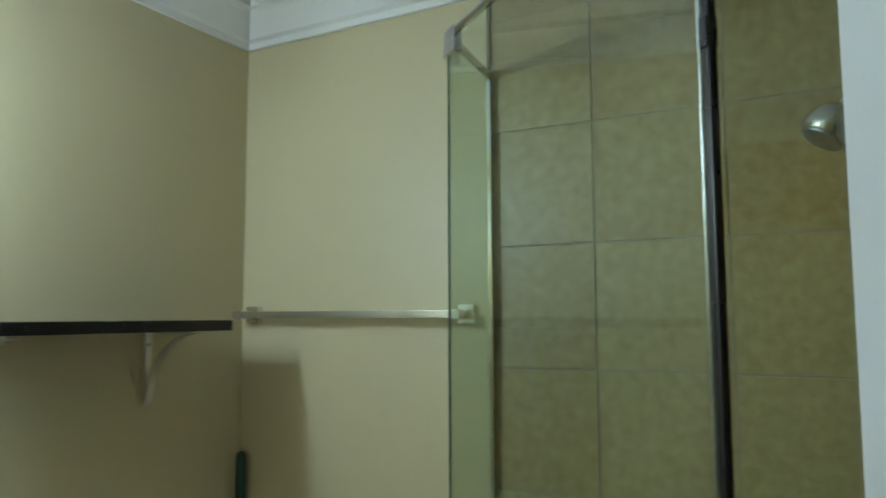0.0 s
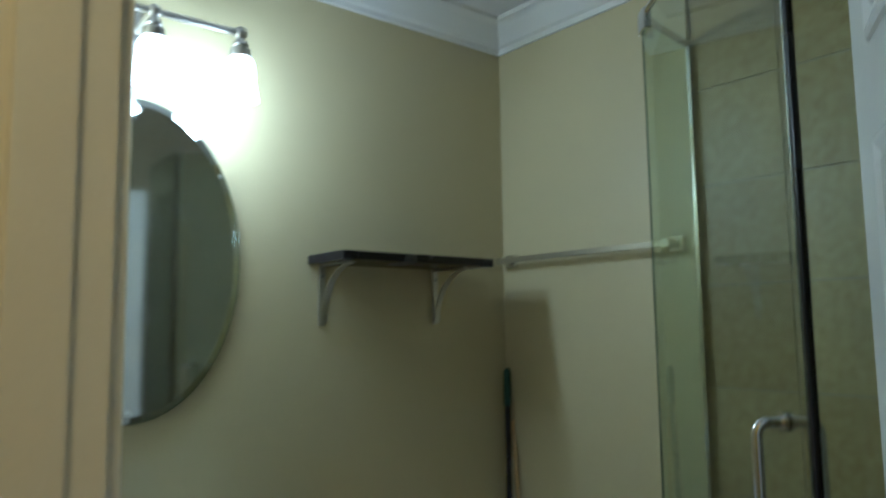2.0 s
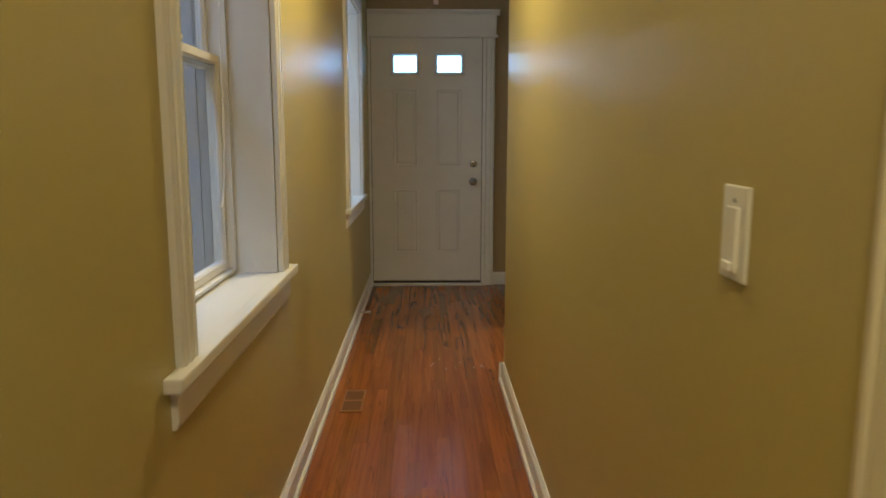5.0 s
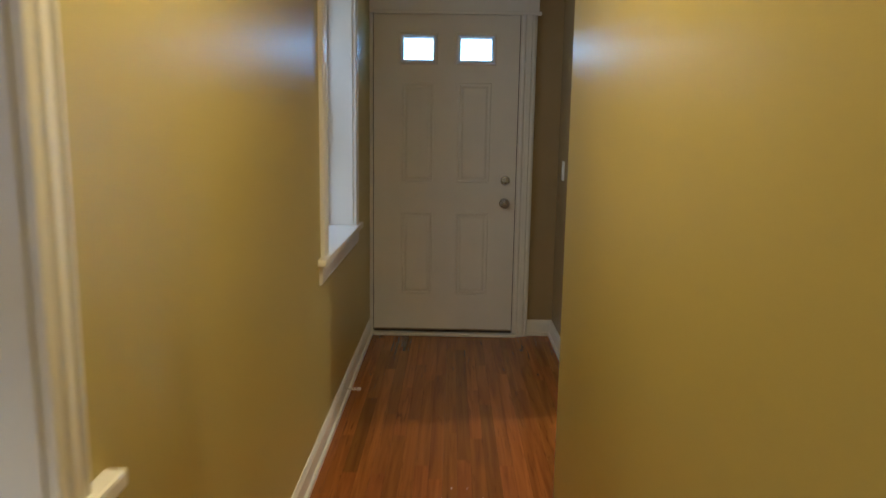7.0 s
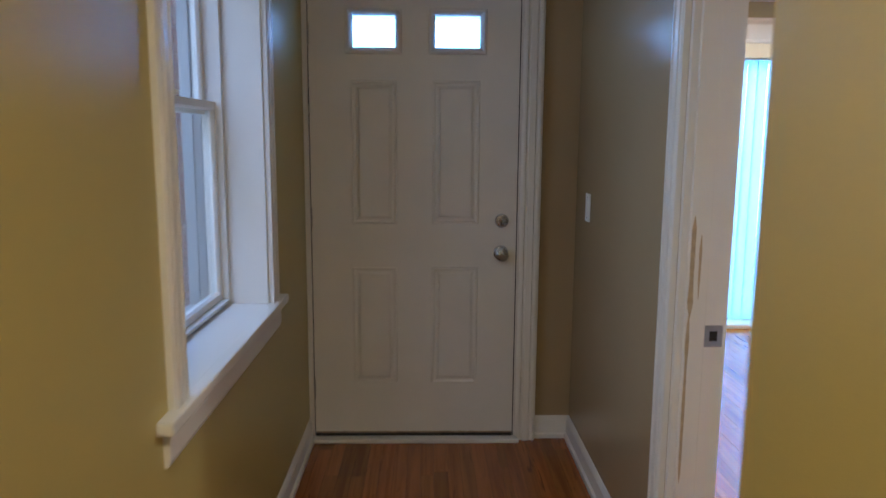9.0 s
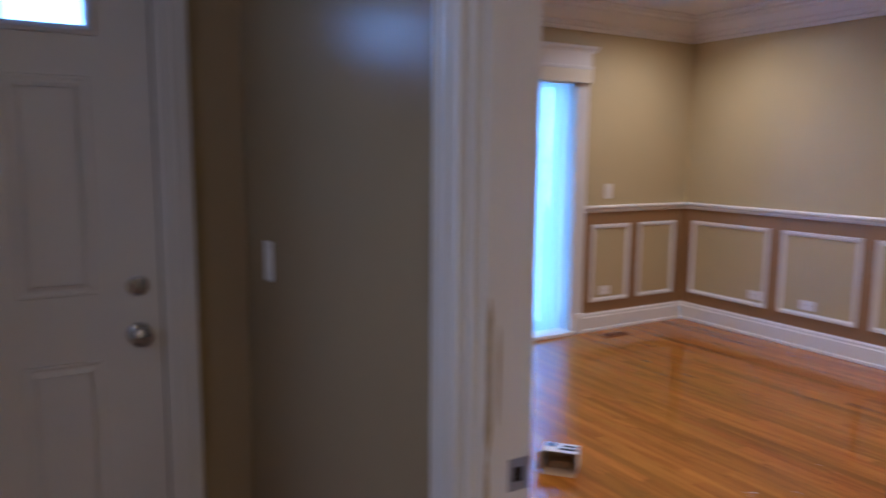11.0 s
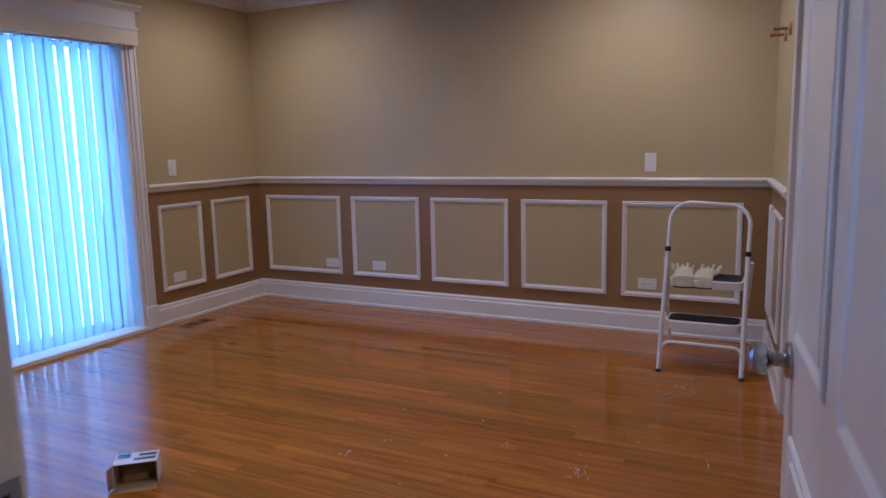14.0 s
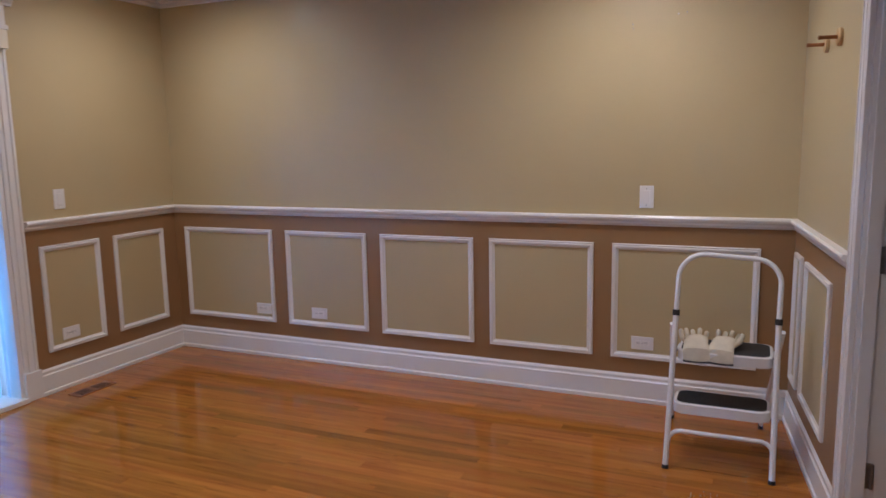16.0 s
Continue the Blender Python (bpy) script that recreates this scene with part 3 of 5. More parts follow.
for a, b in (g1, g2):
    bm = rect_mould(B(), dm, a - 0.026, b + 0.026, gz[0] - 0.026, gz[1] + 0.026, [(0, 0), (0.003, 0.012), (0.012, 0.014), (0.022, 0.006), (0.030, -0.01), (0.030, -0.03)])
    part("light_frame", bm, DOORW, leaf)
    bm = B()
    bx(bm, a, b, gz[0], gz[1], -0.024, -0.018, m=dm)
    pane = part("pane", bm, GLASS, leaf, "clear glass pane")
    pane.visible_shadow = False
knob(e, Matrix.Translation((1.030, -0.0, 0.884)) @ Matrix.Rotation(math.pi / 2, 4, "X"))
prof_db = [(0.001, 0), (0.031, 0), (0.031, 0.008), (0.026, 0.016), (0.016, 0.018), (0.016, 0.020), (0.001, 0.020)]
bm = lathe(B(), prof_db, Matrix.Translation((1.032, 0, 1.029)) @ Matrix.Rotation(math.pi / 2, 4, "X"))
bx(bm, 1.026, 1.038, -0.034, -0.018, 1.009, 1.049, 0.003)
part("deadbolt", bm, KNOBM, e, "satin steel deadbolt turn", True)
for z in (0.25, 1.04, 1.83):
    hinge(e, plane_m((0.180, 0.002, z), (1, 0, 0), (0, 0, 1)), STEEL, 0.02)
bm = B()
bx(bm, 0.165, 0.182, -0.0, 0.2, 0, 2.075)
bx(bm, 1.102, 1.125, -0.0, 0.2, 0, 2.075)
bx(bm, 0.165, 1.125, -0.0, 0.2, 2.054, 2.075)
part("door_frame", bm, DOORW, e)
bm = B()
bx(bm, 0.165, 1.125, -0.05, 0.19, 0.0, 0.018, 0.004)
part("threshold", bm, DOORW, e, "worn pale threshold")
# black strips that draw the shade of the gap round the leaf
bm = B()
bx(bm, 1.0975, 1.102, -0.0006, 0.03, 0.02, 2.054)
bx(bm, 0.182, 0.1855, 0.004, 0.03, 0.02, 2.054)
bx(bm, 0.186, 1.098, 0.004, 0.03, 2.0505, 2.054)
bx(bm, 0.188, 1.096, -0.0015, 0.03, 0.0185, 0.033)
part("gap_shade", bm, RUBBER, e, "black strips drawn as the shade in the gap round the leaf")
bm = B()
bx(bm, 0.19, 1.095, -0.004, 0.0, 0.034, 0.040)
part("door_sweep", bm, SOIL, e, "dirty door sweep")
rows = []
for i in range(120):
    rows.append([Vector((0.19 + 0.0076 * i, y, z)) for y, z in ((-0.0012, 0.036), (-0.0012, 0.037 + random.uniform(0, 0.006)), (0.0, 0.037), (0.0, 0.036))])
part("grime", rings(B(), rows), SOIL, e, "brown grime along the foot of the door")
bm = B()
rings(bm, [[Vector((1.112 + d, -h + 0.03 - 0.03 + 0.0, z)) for d, h in FLUTE] for z in (0, 2.06)])
bx(bm, 1.112, 1.202, 0.0, 0.03, 0, 2.06)
tagged(part("door_casing", bm, WHITE), "fluted white casing beside the outside door", "trim", kind="structure")
bm = B()
bx(bm, 0.162, 0.182, -0.02, 0.03, 0, 2.06)
tagged(part("door_casing", bm, WHITE), "narrow white casing strip beside the outside door", "trim", kind="structure")
bm = B()
bx(bm, 0.162, 1.21, -0.024, 0.03, 2.06, 2.235, 0.002)
bx(bm, 0.162, 1.225, -0.034, 0.0, 2.05, 2.07, 0.004)
rings(bm, [[Vector((x, -o, 2.225 + u)) for o, u in [(0, 0), (0.03, 0), (0.034, 0.012), (0.05, 0.026), (0.052, 0.04), (-0.03, 0.042)]] for x in (0.162, 1.235)])
tagged(part("door_head", bm, WHITE), "tall white head board with a cap above the outside door", "trim", kind="structure")
# alarm sensor over the door
e = thing("alarm_sensor", (0.72, 0.03, 2.32), "small white alarm sensor with a red light above the door", "sensor")
bm = B()
bx(bm, 0.70, 0.74, 0.005, 0.03, 2.31, 2.355, 0.008)
part("sensor_body", bm, PLAST, e, soft=True)
bm = B()
bx(bm, 0.70, 0.745, 0.0, 0.006, 2.352, 2.358, 0.001)
part("indicator", bm, RED, e, "glowing red strip")

# ---- hall windows ----


def hall_window(name, y0, y1, label):
    e = tagged(new(name), label, "window", kind="structure")
    e.matrix_basis = Matrix.Translation((0.16, (y0 + y1) / 2, WZ[0]))
    z0, z1 = WZ
    xf = 0.02
    bm = B()
    bx(bm, -0.045, 0.158, y0, y0 + 0.012, z0, z1)
    bx(bm, -0.045, 0.158, y1 - 0.012, y1, z0, z1)
    bx(bm, -0.045, 0.158, y0, y1, z1 - 0.012, z1)
    part("reveal_lining", bm, WHITE, e)
    bm = B()
    bx(bm, xf - 0.06, 0.186, y0 + 0.002, y1 - 0.002, z0 - 0.024, z0 + 0.0034, 0.0)
    bx(bm, 0.1595, 0.196, y0 - 0.150, y1 + 0.150, z0 - 0.026, z0 + 0.004, 0.006)
    part("window_sill", bm, WHITE, e)
    bm = B()
    run(bm, (0.16, y0 - 0.115, z0 - 0.108), (0.16, y1 + 0.115, z0 - 0.108), (1, 0, 0), [(0, 0), (0.008, 0), (0.014, 0.015), (0.014, 0.06), (0.020, 0.08), (0, 0.082)])
    part("apron", bm, WHITE, e)
    m = plane_m((0.16, 0, 0), (0, 1, 0), (0, 0, 1))
    casing(m, y0 + 0.006, y1 - 0.006, z0 + 0.004, z1, WHITE, "window_casing", 0.085, True, e)
    bm = rect_mould(B(), plane_m((xf, 0, 0), (0, 1, 0), (0, 0, 1)), y0 + 0.012, y1 - 0.012, z0 + 0.004, z1 - 0.012, [(0, -0.06), (0, 0.0), (0.010, 0.0), (0.010, 0.010), (0.018, 0.010), (0.018, -0.06)])
    part("window_frame", bm, WHITE, e)
    mid = (z0 + z1) / 2 + 0.01
    for nm, xa, a, b in (("lower_sash", xf - 0.012, z0 + 0.024, mid + 0.02), ("upper_sash", xf - 0.045, mid - 0.02, z1 - 0.032)):
        bm = rect_mould(B(), plane_m((xa, 0, 0), (0, 1, 0), (0, 0, 1)), y0 + 0.030, y1 - 0.030, a, b, [(0, -0.028), (0, 0), (0.022, 0), (0.028, -0.008), (0.028, -0.028)])
        sash = part(nm, bm, WHITE, e)
        bm = B()
        bx(bm, xa - 0.018, xa - 0.014, y0 + 0.056, y1 - 0.056, a + 0.026, b - 0.026)
        pane = part("pane", bm, GLASS, sash, "window glass")
        pane.visible_shadow = False
    bm = B()
    bx(bm, xf - 0.02, xf + 0.008, (y0 + y1) / 2 - 0.03, (y0 + y1) / 2 + 0.03, mid + 0.02, mid + 0.034, 0.004)
    part("sash_lock", bm, PLAST, e)


hall_window("window_1", *W1, "white double-hung hall window facing a brick wall")
hall_window("window_2", *W2, "white double-hung hall window by the outside door")
# a cord hanging in the first window
e = thing("window_cord", (0.045, -3.92, 1.25), "limp white cord hanging inside the hall window", "cord")
pts = [(0.045, -3.894 - 0.0006 * i, 1.75 - 0.045 * i) for i in range(10)]
pts += [(0.045, -3.90 - 0.062 * (1 - math.cos(a)) - 0.004, 1.31 - 0.25 * math.sin(a)) for a in (0.1 + 0.16 * i for i in range(10))]
part("cord", tube(B(), pts, 0.0025, 8), PLAST, e, soft=True)

# ---- hall small things ----


def wall_plate(name, m, kind, label, w=0.072, h=0.117):
    """A wall plate on the plane of m at its origin: a rocker or toggle switch, or a duplex outlet lying on its side."""
    e = thing(name, m.translation, label, "switch" if "switch" in name else "outlet", "switches and outlets")
    if kind == "outlet":
        w, h = 0.117, 0.072
    part("cover_plate", bx(B(), -w / 2, w / 2, -h / 2, h / 2, 0, 0.006, 0.0025, m), PLAST, e)
    if kind == "rocker":
        part("rocker", bx(B(), -0.017, 0.017, -0.034, 0.034, 0.004, 0.010, 0.002, m), PLAST, e)
    elif kind == "slide":
        part("rocker", bx(B(), -0.017, 0.017, -0.050, 0.034, 0.004, 0.011, 0.002, m), PLAST, e)
        part("slider", bx(B(), -0.012, 0.012, -0.048, -0.036, 0.010, 0.016, 0.002, m), PLAST, e)
    else:
        for s in (-0.02, 0.02):
            f = part("receptacle", bx(B(), s - 0.016, s + 0.016, -0.014, 0.014, 0.004, 0.008, 0.003, m), PLAST, e)
            bm = B()
            bx(bm, s - 0.006, s - 0.004, -0.002, 0.008, 0.0075, 0.0088, m=m)
            bx(bm, s + 0.004, s + 0.006, -0.002, 0.007, 0.0075, 0.0088, m=m)
            part("slots", bm, DARK, f, "dark slots")
    for v in ((-0.042, 0.042) if kind != "outlet" else (0,)):
        part("screw", cyl(B(), m @ Vector((0, v, 0.005)), m @ Vector((0, v, 0.0072)), 0.003, seg=8), STEEL, e)


wall_plate("light_switch", plane_m((1.037, -5.145, 1.143), (0, -1, 0), (0, 0, 1)), "slide", "cream dimmer switch on the yellow hall wall", 0.075, 0.122)
wall_plate("light_switch", plane_m((1.37, -0.22, 1.11), (0, -1, 0), (0, 0, 1)), "rocker", "white switch on the entry wall beside the door")
wall_plate("light_switch", plane_m((5.73, -1.235, 1.118), (0, -1, 0), (0, 0, 1)), "rocker", "white rocker switch on tan wall above the chair rail")
wall_plate("light_switch", plane_m((4.826, 2.01, 1.132), (1, 0, 0), (0, 0, 1)), "rocker", "white rocker switch beside the sliding door")
for y in (1.266, 0.824, -1.230):
    wall_plate("outlet", plane_m((5.7235, y, 0.329), (0, -1, 0), (0, 0, 1)), "outlet", "white duplex outlet set low in a wainscot panel")
wall_plate("outlet", plane_m((4.816, 2.0035, 0.328), (1, 0, 0), (0, 0, 1)), "outlet", "white duplex outlet set low in a wainscot panel")


def floor_vent(x0, x1, y0, y1, material, label, along):
    e = thing("floor_vent", ((x0 + x1) / 2, (y0 + y1) / 2, 0), label, "floor vent")
    part("vent_plate", bx(B(), x0, x1, y0, y1, 0.0, 0.005, 0.0015), material, e)
    n = 9
    for half in (0, 1):
        for i in range(n):
            bm = B()
            if along == "y":
                a = x0 + 0.008 + (x1 - x0 - 0.016) * i / n
                ya = y0 + 0.02 + half * ((y1 - y0) / 2 - 0.01)
                bx(bm, a, a + (x1 - x0) / n * 0.5, ya, ya + (y1 - y0) / 2 - 0.035, 0.0045, 0.0056)
            else:
                a = y0 + 0.008 + (y1 - y0 - 0.016) * i / n
                xa = x0 + 0.02 + half * ((x1 - x0) / 2 - 0.01)
                bx(bm, xa, xa + (x1 - x0) / 2 - 0.035, a, a + (y1 - y0) / n * 0.5, 0.0045, 0.0056)
            part("slot", bm, SLOT, e)


floor_vent(0.235, 0.335, -2.875, -2.585, VENTW, "brown stained wooden floor vent near the hall wall", "y")
floor_vent(4.655, 4.915, 1.775, 1.875, VENTW, "brown stained wooden floor vent by the sliding door", "x")
# spring door stop on the west baseboard
e = thing("door_stop", (0.18, -1.20, 0.06), "white spring door stop on the hall baseboard", "door stop")
pts = [(0.175 + 0.06 * k / 60, -1.20 + 0.006 * math.cos(k * 0.9), 0.06 + 0.006 * math.sin(k * 0.9)) for k in range(61)]
part("spring", tube(B(), pts, 0.0018, 6), PLAST, e, soft=True)
part("tip", cyl(B(), (0.233, -1.20, 0.06), (0.25, -1.20, 0.06), 0.008), PLAST, e, soft=True)
# ceiling fittings
for cx, cy, nm, lb in ((0.6, -3.4, "ceiling_lamp", "small nickel ceiling lamp in the hall"), (0.6, -6.3, "ceiling_lamp", "small nickel ceiling lamp in the hall")):
    e = thing(nm, (cx, cy, H), lb, "ceiling lamp")
    part("canopy", lathe(B(), [(0.001, 0), (0.07, 0), (0.07, -0.02), (0.05, -0.03), (0.001, -0.03)], Matrix.Translation((cx, cy, H))), NICKEL, e, soft=True)
    globe = part("globe", lathe(B(), [(0.001, -0.245)] + [(0.105 * math.sin(a), -0.14 - 0.105 * math.cos(a)) for a in (0.3, 0.6, 0.9, 1.2, 1.57, 1.9, 2.2, 2.5, 2.75)], Matrix.Translation((cx, cy, H))), BULB, e, "lit warm glass globe", True)
    globe.visible_shadow = False
e = thing("smoke_detector", (0.62, -1.6, H), "round white smoke detector on the hall ceiling", "smoke detector")
part("housing", lathe(B(), [(0.001, 0), (0.068, 0), (0.066, -0.02), (0.05, -0.034), (0.001, -0.036)], Matrix.Translation((0.62, -1.6, H))), PLAST, e, soft=True)
# fittings for all four downlights; the two at x 2.7 are assumed, out of view
for lx, ly in ((4.97, -1.12), (4.97, 1.27), (2.7, -1.12), (2.7, 1.15)):
    e = thing("recessed_light", (lx, ly, H), "round white recessed ceiling light, switched on", "ceiling light", "recessed ceiling lights")
    part("trim_ring", lathe(B(), [(0.085, 0), (0.085, -0.005), (0.075, -0.008), (0.066, -0.004), (0.066, 0)], Matrix.Translation((lx, ly, H))), PLAST, e, soft=True)
    part("lens", lathe(B(), [(0.001, -0.002), (0.064, -0.002), (0.064, -0.001), (0.001, -0.001)], Matrix.Translation((lx, ly, H))), LITE, e, soft=True)

# ---- bathroom doorway and door ----
e = tagged(new("door_2"), "white six-panel bathroom door standing open into the bathroom", "door", kind="structure")
ang = radians(30.0)
hx, hy, lw = 1.24, -6.352, 0.925
u = Vector((math.cos(ang), math.sin(ang), 0))
e.matrix_basis = Matrix.Translation((hx, hy, 0))
bdm = plane_m(Vector((hx, hy, 0.012)) + u * lw, -u, (0, 0, 1))
SIX = lambda w: [(a, b, c, d) for a, b in ((0.115, w / 2 - 0.055), (w / 2 + 0.055, w - 0.115)) for c, d in ((0.24, 0.83), (1.01, 1.58), (1.70, 1.92))]
panel_leaf(e, bdm, lw, 2.02, SIX(lw), LEAFW, 0.035)
knob(e, bdm @ Matrix.Translation((0.065, 0.93, 0)), 1.0, 0.035)


def doorway(hall_m, hall_s, room_m, room_s, depth_x0, depth_x1, y0, y1, z1, material, room_material, strike_at, group):
    """Jamb boards, stops and casings of a doorway through a wall that runs along y."""
    bm = B()
    bx(bm, depth_x0 + 0.001, depth_x1 - 0.001, y1 - 0.018, y1, 0, z1)
    bx(bm, depth_x0 + 0.02, depth_x0 + 0.075, y1 - 0.030, y1 - 0.017, 0, z1, 0.002)
    tagged(part("door_jamb", bm, material), "painted doorway jamb with its stop, worn and stained", "trim", kind="structure")
    bm = B()
    bx(bm, depth_x0 + 0.001, depth_x1 - 0.001, y0, y0 + 0.018, 0, z1)
    bx(bm, depth_x0 + 0.02, depth_x0 + 0.075, y0 + 0.017, y0 + 0.030, 0, z1, 0.002)
    tagged(part("door_jamb", bm, material), "painted doorway jamb with its stop", "trim", kind="structure")
    bm = B()
    bx(bm, depth_x0 + 0.001, depth_x1 - 0.001, y0, y1, z1 - 0.018, z1)
    tagged(part("door_jamb", bm, material), "painted head of a doorway", "trim", kind="structure")
    casing(hall_m, hall_s[0], hall_s[1], 0, z1, material)
    casing(room_m, room_s[0], room_s[1], 0, z1, room_material)
    sx, sz = strike_at
    e = thing("strike_plate", (sx, y1 - 0.018, sz), "steel strike plate with a dark latch hole in the jamb", "strike plate", group)
    m = plane_m((sx, y1 - 0.018, sz), (1, 0, 0), (0, 0, 1))
    bm = B()
    for a, b, c, d in ((-0.028, -0.012, -0.03, 0.03), (0.010, 0.024, -0.03, 0.03), (-0.012, 0.010, 0.014, 0.03), (-0.012, 0.010, -0.03, -0.014)):
        bx(bm, a, b, c, d, -0.001, 0.002, m=m)
    part("plate", bm, STEEL, e)
    part("latch_hole", bx(B(), -0.012, 0.010, -0.014, 0.014, -0.001, 0.0008, m=m), DARK, e, "dark latch hole")
    for v in (-0.022, 0.022):
        part("screw", cyl(B(), m @ Vector((-0.001, v, 0.001)), m @ Vector((-0.001, v, 0.0032)), 0.0042, seg=10), STEEL, e)


doorway(EY, (3.072, 3.906), BW, (0.178, 1.012), 1.037, 1.15, -6.372, -5.538, 2.05, CREAM, CREAM, (1.122, 0.934), "strike plates")
doorway(AY, (1.33, 2.33), DW, (0.12, 1.12), 1.37, 1.50, -2.30, -1.30, 2.06, WHITE, WHITE, (1.474, 0.868), "strike plates")
# worn paint on the dining doorway's jamb: bare ragged streaks down the edge of the stop
bm = B()
for x, za, zb, wide in ((1.401, 0.92, 1.20, 0.011), (1.399, 0.45, 0.93, 0.005), (1.421, 0.97, 1.15, 0.004)):
    rows, z, w = [], za, wide * 0.8
    while z < zb:
        w = min(max(w + random.uniform(-0.0007, 0.0007), wide * 0.3), wide * 1.3)
        k = min(1, (z - za + 0.004) / 0.04, (zb - z + 0.004) / 0.04)
        rows.append([Vector((x - w * k, -1.3304, z)), Vector((x + w * k * 0.8, -1.3304, z)), Vector((x + w * k * 0.8, -1.3298, z)), Vector((x - w * k, -1.3298, z))])
        z += random.uniform(0.006, 0.014)
    rings(bm, rows)
tagged(part("worn_paint", bm, WORN), "brown bare wood where the jamb's paint has worn off", "wear", kind="structure")

# ---- dining room door ----
e = tagged(new("door_3"), "glossy white six-panel dining room door standing wide open", "door", kind="structure")
ang = radians(7.6)
hx, hy, lw = 1.512, -2.245, 0.93
u = Vector((math.cos(ang), math.sin(ang), 0))
e.matrix_basis = Matrix.Translation((hx, hy, 0))
ddm = plane_m(Vector((hx, hy, 0.012)), u, (0, 0, 1)) @ Matrix.Translation((lw, 0, 0)) @ Matrix.Rotation(math.pi, 4, "Y")
panel_leaf(e, ddm, lw, 2.03, [(a, b, c, d) for a, b in ((0.115, lw / 2 - 0.055), (lw / 2 + 0.055, lw - 0.115)) for c, d in ((0.24, 0.76), (0.92, 1.62), (1.74, 1.92))], LEAFW, 0.036)
knob(e, ddm @ Matrix.Translation((0.065, 0.875, 0)), 1.0, 0.036)
for z in (0.25, 1.02, 1.83):
    hinge(e, plane_m((hx - 0.004, hy - 0.002, z), (0, 1, 0), (0, 0, 1)) @ Matrix.Rotation(math.pi / 2, 4, "Y"), DARK, 0.022)
    # the jamb's plate of the hinge, with rounded corners and its screws
    hm = plane_m((1.468, -2.282, z), (-1, 0, 0), (0, 0, 1))
    loop = lambda k, o: [hm @ Vector((cx + (0.014 - k) * math.cos(radians(a0 + 15 * q)), cy + (0.014 - k) * math.sin(radians(a0 + 15 * q)), o)) for cx, cy, a0 in ((0.016, 0.036, 0), (-0.022, 0.036, 90), (-0.022, -0.036, 180), (0.016, -0.036, 270)) for q in range(7)]
    plate = part("hinge_plate", rings(B(), [loop(0, 0), loop(0, 0.002), loop(0.001, 0.003)]), BRONZE, e, "dark bronze hinge plate")
    for u_, v_ in ((0.012, 0.03), (-0.004, 0), (0.012, -0.03)):
        part("screw", cyl(B(), hm @ Vector((u_, v_, 0.0025)), hm @ Vector((u_, v_, 0.004)), 0.0042, seg=10), STEEL, plate)

# ---- south doorway of the dining room ----
bm = B()
bx(bm, 1.205, 1.223, 0, 2.05, -0.16, -0.001, m=DS)
bx(bm, 1.222, 1.235, 0, 2.05, -0.055, -0.015, m=DS)
jm = tagged(part("door_jamb", bm, WHITE), "white doorway jamb with three hinges and no door", "trim", kind="structure")
for z, mt in ((0.28, STEEL), (1.02, STEEL), (1.76, BRASS)):
    hinge(jm, DS @ plane_m((1.223, z, -0.072), (0, 0, -1), (0, 1, 0)), mt, 0.034)
bm = B()
bx(bm, 1.887, 1.905, 0, 2.05, -0.16, -0.001, m=DS)
tagged(part("door_jamb", bm, WHITE), "white doorway jamb", "trim", kind="structure")
bm = B()
bx(bm, 1.205, 1.905, 2.032, 2.05, -0.16, -0.001, m=DS)
tagged(part("door_jamb", bm, WHITE), "white head of a doorway", "trim", kind="structure")
casing(DS, 1.213, 1.897, 0, 2.05, WHITE)
for s in (0.50, 0.74):
    pm = DS @ Matrix.Translation((s, 1.785, 0))
    e = thing("coat_peg", pm.translation, "light wooden coat peg with a round base on the wall", "coat hook", "coat pegs")
    part("peg_base", lathe(B(), [(0.001, 0), (0.033, 0), (0.034, 0.010), (0.030, 0.015), (0.001, 0.016)], pm), WOOD, e, soft=True)
    part("peg_stem", lathe(B(), [(0.001, 0.012), (0.008, 0.012), (0.007, 0.06), (0.009, 0.078), (0.001, 0.082)], pm), VENTW, e, "dark brown stem", True)

# ---- dining room: sliding door and blinds ----
e = tagged(new("door_4"), "white framed sliding glass door behind vertical blinds", "door", kind="structure")
e.matrix_basis = Matrix.Translation((3.51, 2.1, 0))
bm = B()
bx(bm, 2.60, 2.625, 2.0, 2.21, 0, 2.03)
bx(bm, 4.46, 4.485, 2.0, 2.21, 0, 2.03)
bx(bm, 2.60, 4.485, 2.0, 2.21, 2.005, 2.03)
part("door_frame", bm, WHITE, e)
part("door_sill", bx(B(), 2.60, 4.485, 1.965, 2.21, 0.0, 0.028, 0.004), WHITE, e)
for x0, x1, y in ((2.63, 3.57, 2.15), (3.51, 4.455, 2.19)):
    bm = rect_mould(B(), plane_m((0, y, 0), (1, 0, 0), (0, 0, 1)), x0, x1, 0.03, 2.0, [(0, -0.02), (0, 0.016), (0.055, 0.016), (0.062, 0.008), (0.062, -0.02)])
    sash = part("sliding_panel", bm, WHITE, e)
    pane = part("pane", bx(B(), x0 + 0.05, x1 - 0.05, y - 0.003, y + 0.003, 0.08, 1.95), GLASS, sash, "clear glass pane")
    pane.visible_shadow = False
casing(DN, 1.11, 2.988, 0, 2.077, WHITE, "door_casing", 0.09, True, None, True)
for s in (1.06, 3.034):
    bm = B()
    bx(bm, s - 0.052, s + 0.052, 0, 0.165, 0, 0.03, 0.003, DN)
    tagged(part("plinth_block", bm, WHITE), "white plinth block at the foot of the casing", "trim", kind="structure")
